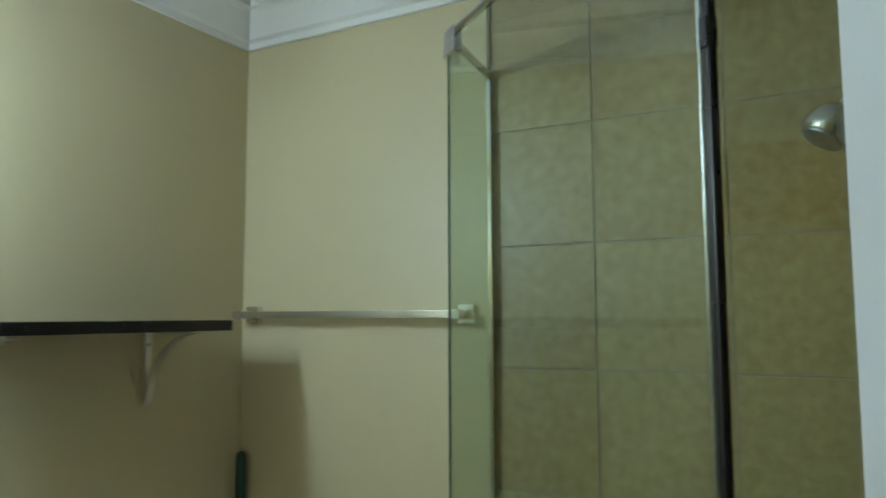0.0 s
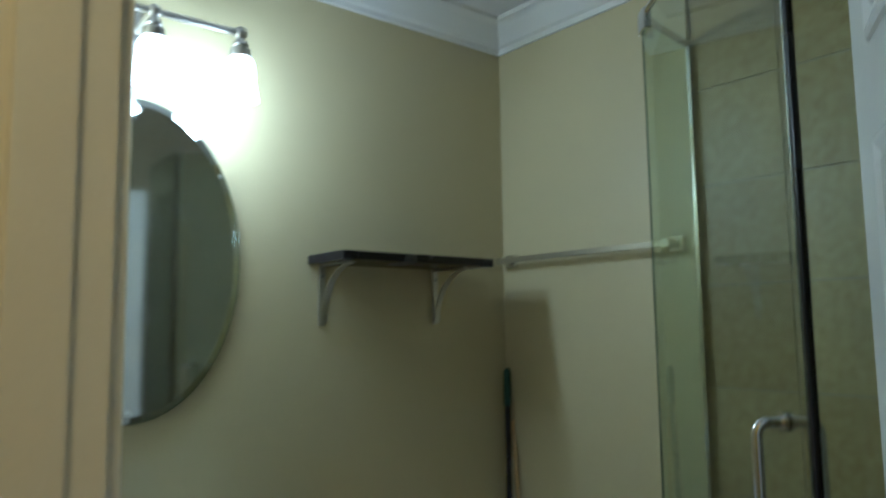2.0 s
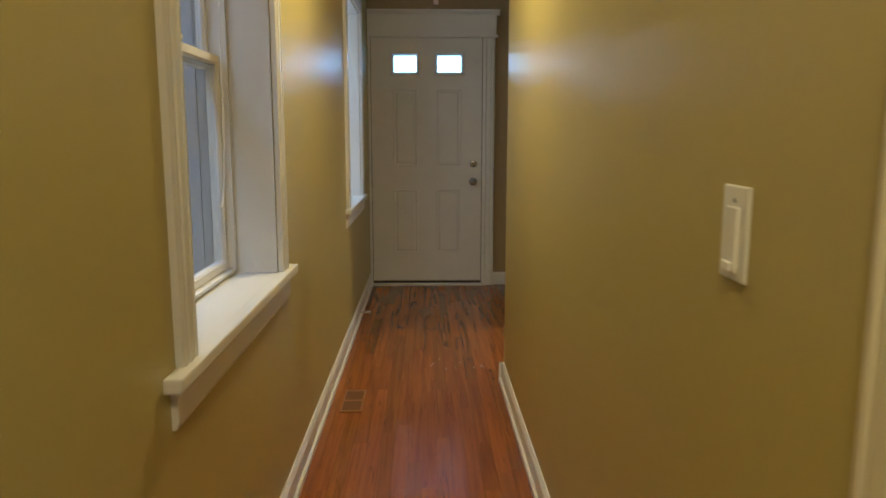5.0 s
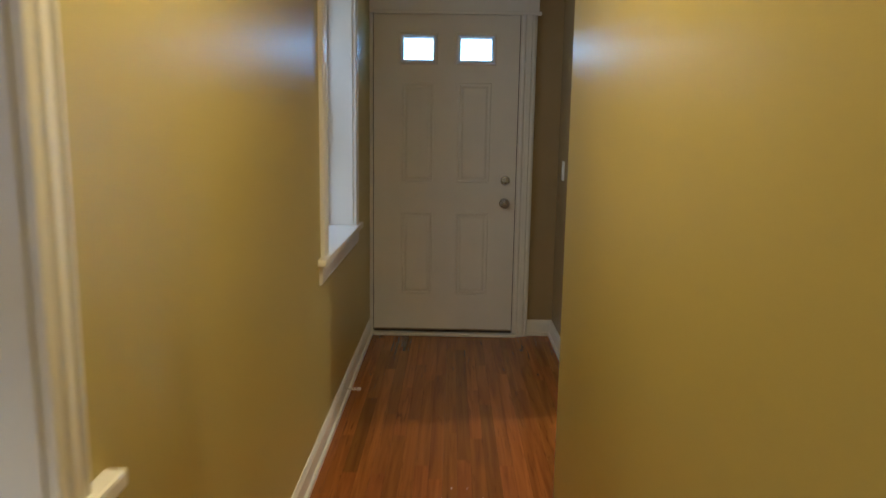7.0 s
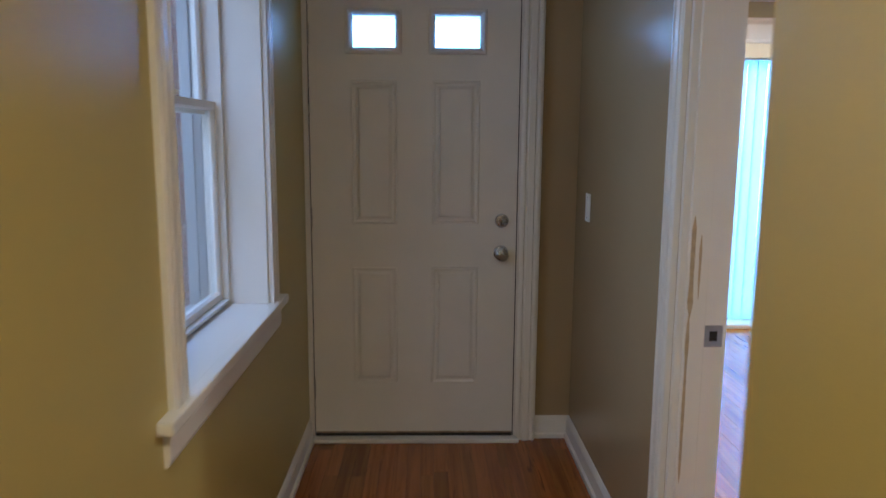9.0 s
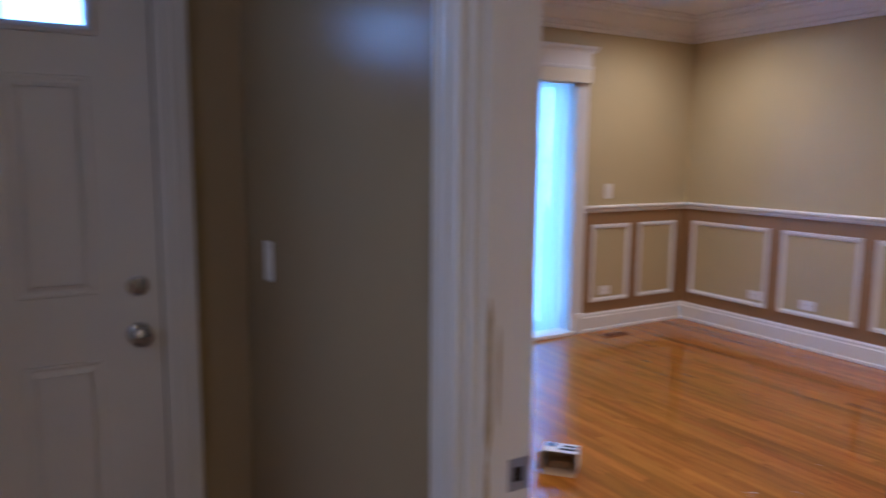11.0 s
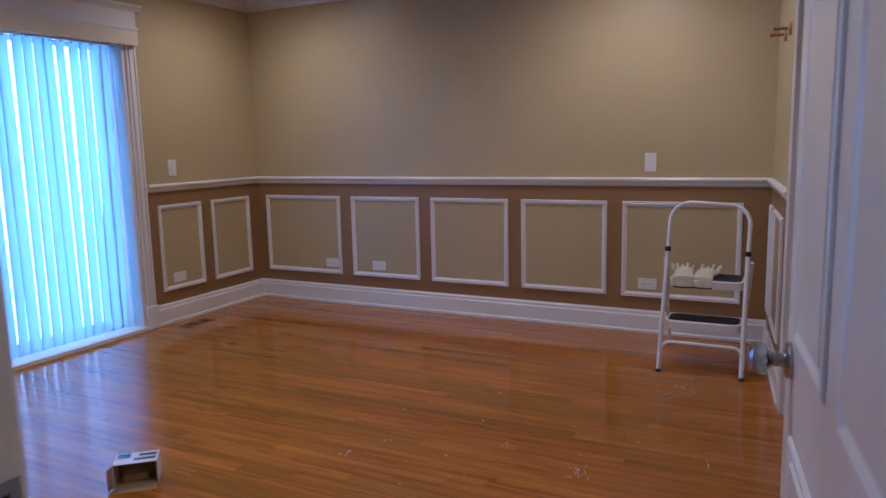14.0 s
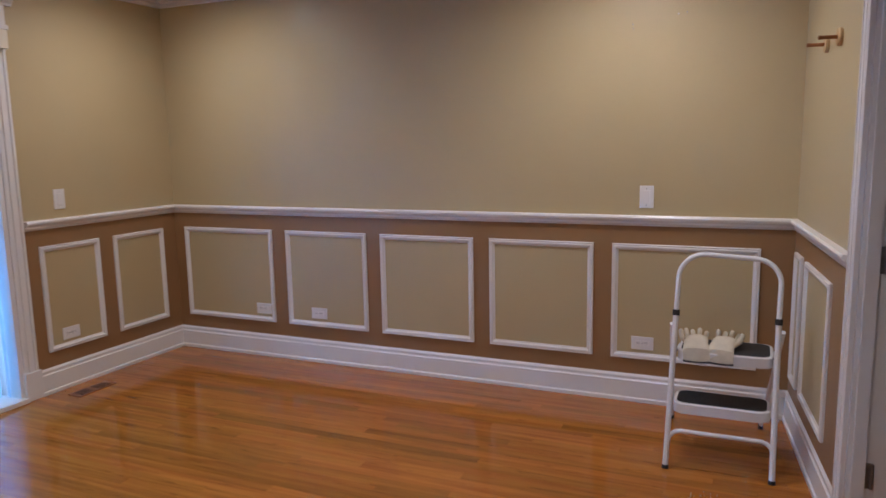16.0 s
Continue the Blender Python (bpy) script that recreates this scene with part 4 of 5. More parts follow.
e = thing("vertical_blind", (3.51, 2.05, 1.97), "pale vinyl vertical blind, half closed, glowing with daylight", "blind")
part("valance", bx(B(), 2.53, 4.57, 1.955, 1.963, 1.962, 2.060, 0.001), CREAM, e, "cream valance board")
part("head_rail", bx(B(), 2.63, 4.455, 2.03, 2.075, 1.955, 1.998, 0.003), PLAST, e)
for x in (2.54, 4.565):
    part("valance_return", bx(B(), x - 0.004, x + 0.004, 1.963, 1.989, 1.962, 2.060), CREAM, e)
vb = B()
loops = []
for z in (0.05, 0.5, 1.0, 1.5, 1.955):
    lp = [(0.089 * (k / 8 - 0.5), 0.010 * (1 - (k / 4 - 1) ** 2), z) for k in range(9)]
    loops.append(lp)
rings(vb, loops, close=False, cap=False)
vane_mesh = bpy.data.meshes.new("vane")
vb.to_mesh(vane_mesh)
vb.free()
vane_mesh.materials.append(BLIND)
for i in range(25):
    v = new("vane", vane_mesh)
    v.parent = e
    a = 17 + random.uniform(-5, 5)
    if i > 21:
        a = (14, 30, 62)[i - 22]
    v.matrix_basis = e.matrix_basis.inverted() @ pose(2.665 + 0.0735 * i, 2.052, 0, random.uniform(-0.3, 0.3), random.uniform(-0.3, 0.3), a)
    smooth(v)
for i in range(25):
    part("clip", bx(B(), 2.66 + 0.0735 * i, 2.67 + 0.0735 * i, 2.048, 2.056, 1.94, 1.96), PLAST, e)

# ---- dining room: step stool ----
FL, FR, BL, BR = Vector((4.942, -1.449, 0)), Vector((4.944, -1.872, 0)), Vector((5.542, -1.411, 0)), Vector((5.552, -1.828, 0))
e = thing("step_stool", (5.25, -1.61, 0), "white folding two-step stool with black treads and a hoop handle", "step stool")
JL, JR = Vector((5.090, -1.462, 0.661)), Vector((5.094, -1.873, 0.650))
part("front_leg", tube(B(), [FL + Vector((0, 0, 0.01)), JL], 0.0125), LADW, e, soft=True)
part("front_leg", tube(B(), [FR + Vector((0, 0, 0.01)), JR], 0.0125), LADW, e, soft=True)
for f in (FL, FR):
    part("rubber_foot", cyl(B(), f, f + Vector((0.003, 0, 0.016)), 0.0145), RUBBER, e, "black rubber foot", True)
for j in (JL, JR):
    d = (JL - FL).normalized()
    part("collar", cyl(B(), j - d * 0.012, j + d * 0.014, 0.0155), RUBBER, e, "black plastic collar", True)
d = (JL - FL).normalized()
top = JL + d * 0.157
hoop = [JL, JL + d * 0.1, top]
for k in range(1, 9):
    a = k / 8 * math.pi / 2
    hoop.append(top + d * (0.105 * math.sin(a)) + Vector((0, -0.105 * (1 - math.cos(a)), 0)))
topr = JR + d * 0.157
for k in range(0, 9):
    a = (1 - k / 8) * math.pi / 2
    hoop.append(topr + d * (0.105 * math.sin(a)) + Vector((0, 0.105 * (1 - math.cos(a)), 0)))
hoop += [JR + d * 0.1, JR]
part("hoop_handle", tube(B(), hoop, 0.011), LADW, e, soft=True)
for b_, j in ((BL, JL), (BR, JR)):
    up = Vector((5.13, j.y + (0.02 if j is JR else -0.02) * -1, 0.60))
    part("rear_leg", tube(B(), [b_ + Vector((0, 0, 0.01)), up], 0.010), LADW, e, soft=True)
    part("rubber_foot", cyl(B(), b_, b_ + Vector((-0.008, 0, 0.026)), 0.012), RUBBER, e, "black rubber foot", True)
bar = []
for k in range(7):
    a = k / 6 * math.pi / 2
    bar.append(FL + d * (0.118 + 0.05 * math.sin(a)) + Vector((0, -0.05 * (1 - math.cos(a)) - 0.004, 0)))
for k in range(7):
    a = (1 - k / 6) * math.pi / 2
    bar.append(FR + d * (0.118 + 0.05 * math.sin(a)) + Vector((0, 0.05 * (1 - math.cos(a)) + 0.004, 0)))
part("cross_bar", tube(B(), bar, 0.009), LADW, e, soft=True)


def tread(x0, x1, y0, y1, z, h):
    def rim(x0, x1, y0, y1, r, z):
        pts = []
        for cx, cy, a0 in ((x1 - r, y1 - r, 0), (x0 + r, y1 - r, 90), (x0 + r, y0 + r, 180), (x1 - r, y0 + r, 270)):
            pts += [(cx + r * math.cos(radians(a0 + k * 18)), cy + r * math.sin(radians(a0 + k * 18)), z) for k in range(6)]
        return pts
    step = part("step", rings(B(), [rim(x0, x1, y0, y1, 0.05, z - h), rim(x0, x1, y0, y1, 0.05, z - 0.004), rim(x0 + 0.004, x1 - 0.004, y0 + 0.004, y1 - 0.004, 0.047, z)]), LADW, e, "white steel step")
    smooth(step)
    part("rubber_tread", rings(B(), [rim(x0 + 0.014, x1 - 0.014, y0 + 0.014, y1 - 0.014, 0.04, z - 0.002), rim(x0 + 0.014, x1 - 0.014, y0 + 0.014, y1 - 0.014, 0.04, z + 0.002), rim(x0 + 0.018, x1 - 0.018, y0 + 0.018, y1 - 0.018, 0.038, z + 0.003)]), RUBBER, step, "ribbed black rubber tread")


tread(5.045, 5.28, -1.860, -1.474, 0.503, 0.045)
tread(5.01, 5.20, -1.858, -1.464, 0.277, 0.045)
for j, y in ((JL, -1.464), (JR, -1.866)):
    part("side_link", tube(B(), [(5.07, y, 0.49), (5.30, y, 0.46)], 0.007), LADW, e, soft=True)
    part("rivet", cyl(B(), (5.065, y - 0.012, 0.50), (5.065, y + 0.012, 0.50), 0.006), STEEL, e, soft=True)

# gloves lying on the top step


def glove(cx, cy, z, turn, flip):
    g = thing("work_glove", (cx, cy, z), "cream cotton work glove with a dark cuff hem", "glove", "pair of work gloves")
    m = pose(cx, cy, z, 0, 0, turn)
    bm = B()
    # body: cuff edge hangs towards -x
    loops = []
    for k, (x, w, t, h) in enumerate(((-0.094, 0.055, 0.006, -0.044), (-0.080, 0.056, 0.010, -0.004), (-0.03, 0.050, 0.018, 0.008), (0.02, 0.050, 0.020, 0.012), (0.045, 0.046, 0.014, 0.014))):
        loops.append([m @ Vector((x, w * math.cos(a) * (1 + 0.05 * math.sin(3 * a + k)), h + t * (1 + math.sin(a)))) for a in (2 * math.pi * q / 16 for q in range(16))])
    rings(bm, loops)
    for i, (y, ln) in enumerate(((-0.036, 0.045), (-0.013, 0.06), (0.011, 0.062), (0.034, 0.05))):
        pts = [m @ Vector((0.035 + ln * q, y * (1 + 0.25 * q), 0.022 + 0.034 * q * (0.6 + 0.25 * i % 0.5))) for q in (0, 0.35, 0.7, 1.0)]
        tube(bm, pts, 0.0105, 10)
        ball(bm, pts[-1], 0.0108, seg=10)
    pts = [m @ Vector((-0.01, flip * 0.04, 0.02)), m @ Vector((0.015, flip * 0.060, 0.034)), m @ Vector((0.035, flip * 0.066, 0.056))]
    tube(bm, pts, 0.0115, 10)
    ball(bm, pts[-1], 0.0118, seg=10)
    part("glove_body", bm, GLOVE, g, soft=True)
    hem = [m @ Vector((-0.0945, 0.0555 * math.cos(a), -0.044 + 0.0065 * (1 + math.sin(a)))) for a in (math.pi + math.pi * q / 12 for q in range(13))]
    part("cuff_hem", tube(B(), hem, 0.004, 8), RUBBER, g, "dark cuff hem", True)


glove(5.125, -1.548, 0.506, 6, 1)
glove(5.130, -1.663, 0.506, -8, -1)

# ---- dining room: opened carton on the floor ----
e = thing("open_carton", (2.79, 0.13, 0), "small opened white printed carton lying on the oak floor", "carton")
cu = Vector((0.105, -0.118, 0)).normalized()
cm2 = plane_m((2.728, 0.163, 0.0), cu, (0, 0, 1))
W_, H_, D_ = 0.158, 0.092, 0.105
part("base_panel", bx(B(), 0, W_, 0, 0.0015, -D_, 0, m=cm2), CARD, e)
part("top_panel", bx(B(), 0, W_, H_ - 0.0015, H_, -D_, 0, m=cm2), PRINT, e, "white printed top")
part("side_panel", bx(B(), 0, 0.0015, 0.0015, H_ - 0.0015, -D_, 0, m=cm2), PRINT, e)
part("side_panel", bx(B(), W_ - 0.0015, W_, 0.0015, H_ - 0.0015, -D_, 0, m=cm2), PRINT, e)
part("back_panel", bx(B(), 0.0015, W_ - 0.0015, 0.0015, H_ - 0.0015, -D_, -D_ + 0.0015, m=cm2), CARD, e)
part("front_flap", bx(B(), 0.002, W_ - 0.002, 0.0, 0.0015, 0, 0.045, m=cm2 @ Matrix.Rotation(radians(2), 4, "X")), CARD, e)
part("side_flap", bx(B(), -0.0015, 0, 0.004, H_ - 0.004, 0, 0.035, m=cm2 @ Matrix.Rotation(radians(-25), 4, "Y")), CARD, e)
part("inner_tray", bx(B(), 0.03, 0.12, 0.002, 0.03, -0.09, -0.03, m=cm2 @ Matrix.Rotation(radians(4), 4, "Z")), CARD, e)
for a, b, c, d_ in ((0.008, 0.055, -0.095, -0.055), (0.07, 0.15, -0.05, -0.028), (0.085, 0.15, -0.085, -0.065)):
    part("print_block", bx(B(), a, b, H_, H_ + 0.0006, c, d_, m=cm2), BLACK, e, "black printed block")
part("print_block", bx(B(), -0.0008, 0, 0.0, 0.045, -D_, 0, m=cm2), BLACK, e, "black printed side")

# paint flecks and wood chips on the floor
bm = B()
for cx, cy, n, r in ((4.70, -1.635, 34, 0.08), (4.58, -1.575, 14, 0.05), (3.56, -1.40, 14, 0.06), (3.35, -0.466, 6, 0.03), (3.70, -1.06, 4, 0.03), (3.83, -1.85, 5, 0.05), (3.0, -1.2, 12, 0.5), (3.8, -0.9, 12, 0.6), (4.2, -1.5, 10, 0.3), (0.8, -2.2, 14, 0.16)):
    for _ in range(n):
        a, q = random.uniform(0, 6.28), r * random.random() ** 0.6
        s = random.uniform(0.0010, 0.0030)
        bx(bm, -s, s, -s * 0.7, s * 0.7, 0, 0.0012, m=pose(cx + q * math.cos(a), cy + q * math.sin(a), 0.0005, random.uniform(-8, 8), 0, random.uniform(0, 180)))
tagged(part("floor_debris", bm, PLAST), "white paint flecks scattered on the oak floor", "debris", kind="stuff")
# nail holes and nails in the east wall
for y, z in ((-1.147, 1.996), (-1.15, 1.975), (-1.37, 2.03), (-1.41, 2.035)):
    part_ = part("nail", cyl(B(), (5.731, y, z), (5.722, y, z + 0.002), 0.003, seg=8), STEEL)
    tagged(part_, "small dull steel nail in the tan wall", "nail", "nails")

# ---- bathroom ----
# vanity light
e = thing("vanity_light", (1.525, -4.27, 2.15), "brushed nickel three-lamp vanity light, switched on, above the mirror", "wall lamp")
part("back_plate", lathe(B(), [(0.001, 0), (0.06, 0), (0.06, 0.012), (0.045, 0.022), (0.001, 0.024)], Matrix.Translation((1.525, -4.27, 2.175)) @ Matrix.Rotation(math.pi / 2, 4, "X")), NICKEL, e, soft=True)
part("stem", cyl(B(), (1.525, -4.28, 2.175), (1.525, -4.43, 2.18), 0.012), NICKEL, e, soft=True)
part("arm_bar", cyl(B(), (1.29, -4.43, 2.18), (1.76, -4.43, 2.18), 0.0095), NICKEL, e, soft=True)
for lx in (1.29, 1.525, 1.76):
    bm = ball(B(), (lx, -4.43, 2.18), 0.019)
    cyl(bm, (lx, -4.43, 2.18), (lx, -4.43, 2.15), 0.012)
    holder = part("lamp_holder", lathe(bm, [(0.001, 0.0), (0.018, 0.0), (0.022, -0.012), (0.019, -0.018), (0.028, -0.024), (0.031, -0.045), (0.028, -0.05), (0.001, -0.05)], Matrix.Translation((lx, -4.43, 2.157))), NICKEL, e, soft=True)
    sh = part("shade", lathe(B(), [(0.028, 0), (0.036, -0.01), (0.040, -0.03), (0.046, -0.09), (0.052, -0.125), (0.050, -0.125), (0.044, -0.09), (0.037, -0.03), (0.026, -0.004)], Matrix.Translation((lx, -4.43, 2.111))), SHADE, e, "glowing frosted glass shade", True)
    sh.visible_shadow = False
# mirror
e = thing("oval_mirror", (1.52, -4.27, 1.12), "oval wall mirror with a green rim above the sink", "mirror")
oval = lambda rx, rz, y: [(1.535 + rx * math.cos(a), y, 1.55 + rz * math.sin(a)) for a in (2 * math.pi * k / 64 for k in range(64))]
part("mirror_back", rings(B(), [oval(0.285, 0.425, -4.271), oval(0.285, 0.425, -4.284)]), STEEL, e, soft=True)
part("mirror_glass", rings(B(), [oval(0.295, 0.435, -4.284), oval(0.295, 0.435, -4.287), oval(0.277, 0.417, -4.290)]), MIRROR, e, "silvered glass")
part("glass_rim", rings(B(), [oval(0.2965, 0.4365, -4.2835), oval(0.2965, 0.4365, -4.2865), oval(0.2945, 0.4345, -4.2868), oval(0.2945, 0.4345, -4.2835)], cap=False), GEDGE, e, "green glass edge")
# shelf
e = thing("wall_shelf", (2.35, -4.27, 1.58), "black lacquered wall shelf on two curved metal brackets", "shelf")
part("board", bx(B(), 2.062, 2.661, -4.486, -4.272, 1.557, 1.584, 0.002), BLACK, e, "glossy black board")
for x in (2.112, 2.572):
    bm = B()
    bx(bm, x - 0.011, x + 0.011, -4.276, -4.270, 1.365, 1.557, 0.001)
    bx(bm, x - 0.011, x + 0.011, -4.44, -4.272, 1.5515, 1.5565, 0.001)
    arc = []
    for k in range(13):
        a = k / 12 * math.pi / 2
        arc.append((-4.274 - 0.172 * (1 - math.cos(a)) - 0.008, 1.376 + 0.176 * math.sin(a)))
    rings(bm, [[(x - 0.011, y, z), (x + 0.011, y, z), (x + 0.011, y - 0.004, z - 0.002), (x - 0.011, y - 0.004, z - 0.002)] for y, z in arc])
    br = part("bracket", bm, NICKEL, e, "brushed metal bracket")
    for z in (1.39, 1.52):
        part("screw", cyl(B(), (x, -4.275, z), (x, -4.279, z), 0.005, seg=10), STEEL, br)
# towel bar
e = thing("towel_bar", (2.92, -4.65, 1.6), "square chrome towel bar on two posts", "towel bar")
part("bar", bx(B(), 2.846, 2.864, -5.03, -4.297, 1.588, 1.608, 0.002), CHROME, e)
for y in (-4.325, -5.045):
    bm = bx(B(), 2.9, 2.922, y - 0.024, y + 0.024, 1.573, 1.623, 0.004)
    bx(bm, 2.842, 2.905, y - 0.013, y + 0.013, 1.584, 1.610, 0.003)
    part("post", bm, CHROME, e)
# broom in the corner
e = thing("broom_pole", (2.83, -4.36, 0), "dark broom pole with a green grip standing in the corner", "broom")
part("pole", cyl(B(), (2.835, -4.36, 0.0), (2.895, -4.30, 1.06), 0.011), BLACK, e, soft=True)
part("grip", lathe(B(), [(0.001, 0.0), (0.0135, 0.0), (0.014, 0.11), (0.012, 0.13), (0.006, 0.139), (0.001, 0.14)], Matrix.Translation((2.895, -4.30, 1.055))), GREEN, e, "dark green grip", True)
part("joint_sleeve", cyl(B(), (2.862, -4.333, 0.47), (2.868, -4.327, 0.57), 0.0135), RUBBER, e, soft=True)
part("thin_rod", cyl(B(), (2.89, -4.40, 0.0), (2.905, -4.315, 1.0), 0.006), WOOD, e, "thin wooden rod")
# wall register
e = thing("wall_register", (1.955, -4.27, 0.24), "white louvred wall register above the baseboard", "wall vent")
rm = plane_m((1.955, -4.27, 0.24), (1, 0, 0), (0, 0, 1))
part("frame", rect_mould(B(), rm, -0.15, 0.15, -0.075, 0.075, [(0, 0), (0.002, 0.006), (0.016, 0.008), (0.026, 0.005), (0.026, -0.004)]), PLAST, e)
part("duct", bx(B(), -0.124, 0.124, -0.049, 0.049, 0.0005, 0.0015, m=rm), DARK, e, "dark duct")
part("mullion", bx(B(), -0.008, 0.008, -0.05, 0.05, 0.001, 0.007, 0.001, rm), PLAST, e)
for i in range(6):
    v = -0.042 + 0.0165 * i
    part("louvre", bx(B(), -0.122, -0.01, v - 0.0012, v + 0.0012, -0.004, 0.007, m=rm @ Matrix.Translation((0, v, 0)) @ Matrix.Rotation(radians(-38), 4, "X") @ Matrix.Translation((0, -v, 0))), PLAST, e)
    part("louvre", bx(B(), 0.01, 0.122, v - 0.0078, v + 0.0078, 0.002, 0.004, m=rm), PLAST, e)
part("lever", bx(B(), 0.128, 0.142, -0.004, 0.02, 0.006, 0.014, 0.002, rm), PLAST, e)
# paper holder posts
e = thing("paper_holder", (2.29, -4.27, 0.65), "two chrome posts of an empty paper holder on the wall", "paper holder")
for x, s in ((2.205, 1), (2.35, -1)):
    bm = bx(B(), x - 0.022, x + 0.022, -4.283, -4.269, 0.63, 0.674, 0.004)
    bx(bm, x - 0.010, x + 0.010, -4.335, -4.28, 0.642, 0.662, 0.004)
    part("post", bm, CHROME, e)
    part("roller_end", cyl(B(), (x, -4.325, 0.652), (x + s * 0.035, -4.325, 0.652), 0.009), STEEL, e, soft=True)

# pedestal sink
e = thing("pedestal_sink", (1.50, -4.5, 0), "white porcelain pedestal sink with a bowed front under the mirror", "sink")


def basin(scale, z, front=1.0, n=48):
    """The plan of the basin: straight against the wall, broad shoulders and a bowed front."""
    pts = []
    for k in range(n):
        a = 2 * math.pi * k / n
        c, s = math.cos(a), math.sin(a)
        p = 2.6
        x = 0.315 * math.copysign(abs(c) ** (2 / p), c)
        y = math.copysign(abs(s) ** (2 / (2.5 if s < 0 else 6)), s)
        y = y * (0.330 if s < 0 else 0.322)
        pts.append((1.56 + x * scale, -4.595 + y * scale * (front if s < 0 else 1), z))
    return pts


bm = rings(B(), [basin(0.30, 0.562), basin(0.42, 0.592), basin(0.72, 0.662), basin(0.90, 0.727), basin(0.975, 0.772), basin(1.0, 0.797), basin(1.0, 0.810), basin(0.97, 0.819), basin(0.86, 0.814), basin(0.80, 0.797), basin(0.70, 0.742), basin(0.50, 0.687), basin(0.2, 0.667)])
bw = part("bowl", bm, PORC, e, soft=True)
bw.data.set_sharp_from_angle(angle=radians(80))
part("pedestal", lathe(B(), [(0.10, 0), (0.115, 0.02), (0.105, 0.06), (0.078, 0.14), (0.070, 0.4), (0.085, 0.58), (0.115, 0.62)], Matrix.Translation((1.56, -4.53, 0)) @ Matrix.Diagonal((1, 0.85, 1, 1))), PORC, e, soft=True)
bm = cyl(B(), (1.56, -4.34, 0.814), (1.56, -4.34, 0.87), 0.022, 0.018)
tube(bm, [(1.56, -4.34, 0.855), (1.56, -4.38, 0.87), (1.56, -4.44, 0.865), (1.56, -4.455, 0.85)], 0.012)
part("faucet", bm, CHROME, e, "chrome faucet", True)
for x in (1.47, 1.65):
    bm = cyl(B(), (x, -4.34, 0.814), (x, -4.34, 0.855), 0.019, 0.014)
    cyl(bm, (x - 0.028, -4.34, 0.863), (x + 0.028, -4.34, 0.863), 0.007)
    part("tap_handle", bm, CHROME, e, "chrome tap handle", True)
part("drain", lathe(B(), [(0.001, 0.003), (0.02, 0.003), (0.022, 0)], Matrix.Translation((1.56, -4.59, 0.668))), CHROME, e, soft=True)

# toilet: tank against the east wall, bowl towards -x
TY = -4.735
e = thing("toilet", (2.5, TY, 0), "white porcelain toilet with the lid closed", "toilet")
bm = B()
tk = lambda x0, x1, w, z, r=0.035: [(cx + r * math.cos(radians(a0 + k * 15)), cy + r * math.sin(radians(a0 + k * 15)), z) for cx, cy, a0 in ((x1 - r, TY + w - r, 0), (x0 + r, TY + w - r, 90), (x0 + r, TY - w + r, 180), (x1 - r, TY - w + r, 270)) for k in range(7)]
part("tank", rings(bm, [tk(2.735, 2.91, 0.205, 0.325), tk(2.725, 2.912, 0.222, 0.36), tk(2.712, 2.912, 0.235, 0.595), tk(2.712, 2.912, 0.235, 0.602)]), PORC, e, soft=True)
part("tank_lid", rings(B(), [tk(2.702, 2.916, 0.243, 0.602), tk(2.698, 2.916, 0.247, 0.612), tk(2.698, 2.916, 0.247, 0.634), tk(2.704, 2.916, 0.241, 0.645), tk(2.715, 2.91, 0.23, 0.649)]), PORC, e, soft=True)
bm = cyl(B(), (2.712, TY + 0.19, 0.565), (2.696, TY + 0.19, 0.565), 0.012)
tube(bm, [(2.698, TY + 0.195, 0.566), (2.688, TY + 0.20, 0.566), (2.684, TY + 0.235, 0.562), (2.684, TY + 0.262, 0.56)], 0.009)
part("flush_lever", bm, PORC, e, soft=True)


def bowl_loop(s, z, shift=0.0, back=0.0):
    pts = []
    for k in range(40):
        a = 2 * math.pi * k / 40
        c, sn = math.cos(a), math.sin(a)
        rx = 0.285 if c < 0 else 0.205
        pts.append((2.47 + shift + rx * s * c * (1 + (back if c > 0 else 0)), TY + 0.192 * s * sn, z - 0.012 * min(1, z / 0.3)))
    return pts


bw = part("bowl", rings(B(), [bowl_loop(0.62, 0.0, 0.05), bowl_loop(0.60, 0.03, 0.05), bowl_loop(0.52, 0.10, 0.06), bowl_loop(0.60, 0.18, 0.05), bowl_loop(0.84, 0.27, 0.015), bowl_loop(0.96, 0.32, 0.0), bowl_loop(0.98, 0.337, 0.0)]), PORC, e, soft=True)
bx_b = B()
bx(bx_b, 2.58, 2.76, TY - 0.12, TY + 0.12, 0.20, 0.335, 0.03)
part("deck", bx_b, PORC, e, soft=True)
part("seat_ring", rings(B(), [bowl_loop(0.985, 0.338), bowl_loop(1.0, 0.342), bowl_loop(1.0, 0.350), bowl_loop(0.985, 0.355)]), SEATM, e, soft=True)
part("seat_lid", rings(B(), [bowl_loop(0.985, 0.3555), bowl_loop(1.005, 0.359), bowl_loop(1.0, 0.366), bowl_loop(0.95, 0.373), bowl_loop(0.6, 0.379), bowl_loop(0.1, 0.381)]), SEATM, e, soft=True)
for s in (-0.07, 0.07):
    part("seat_hinge", bx(B(), 2.635, 2.68, TY + s - 0.022, TY + s + 0.022, 0.334, 0.372, 0.008), SEATM, e, soft=True)
# small box on the tank
e = thing("chrome_tray", (2.84, -4.80, 0.649), "small chrome soap tray on the toilet tank", "tray")
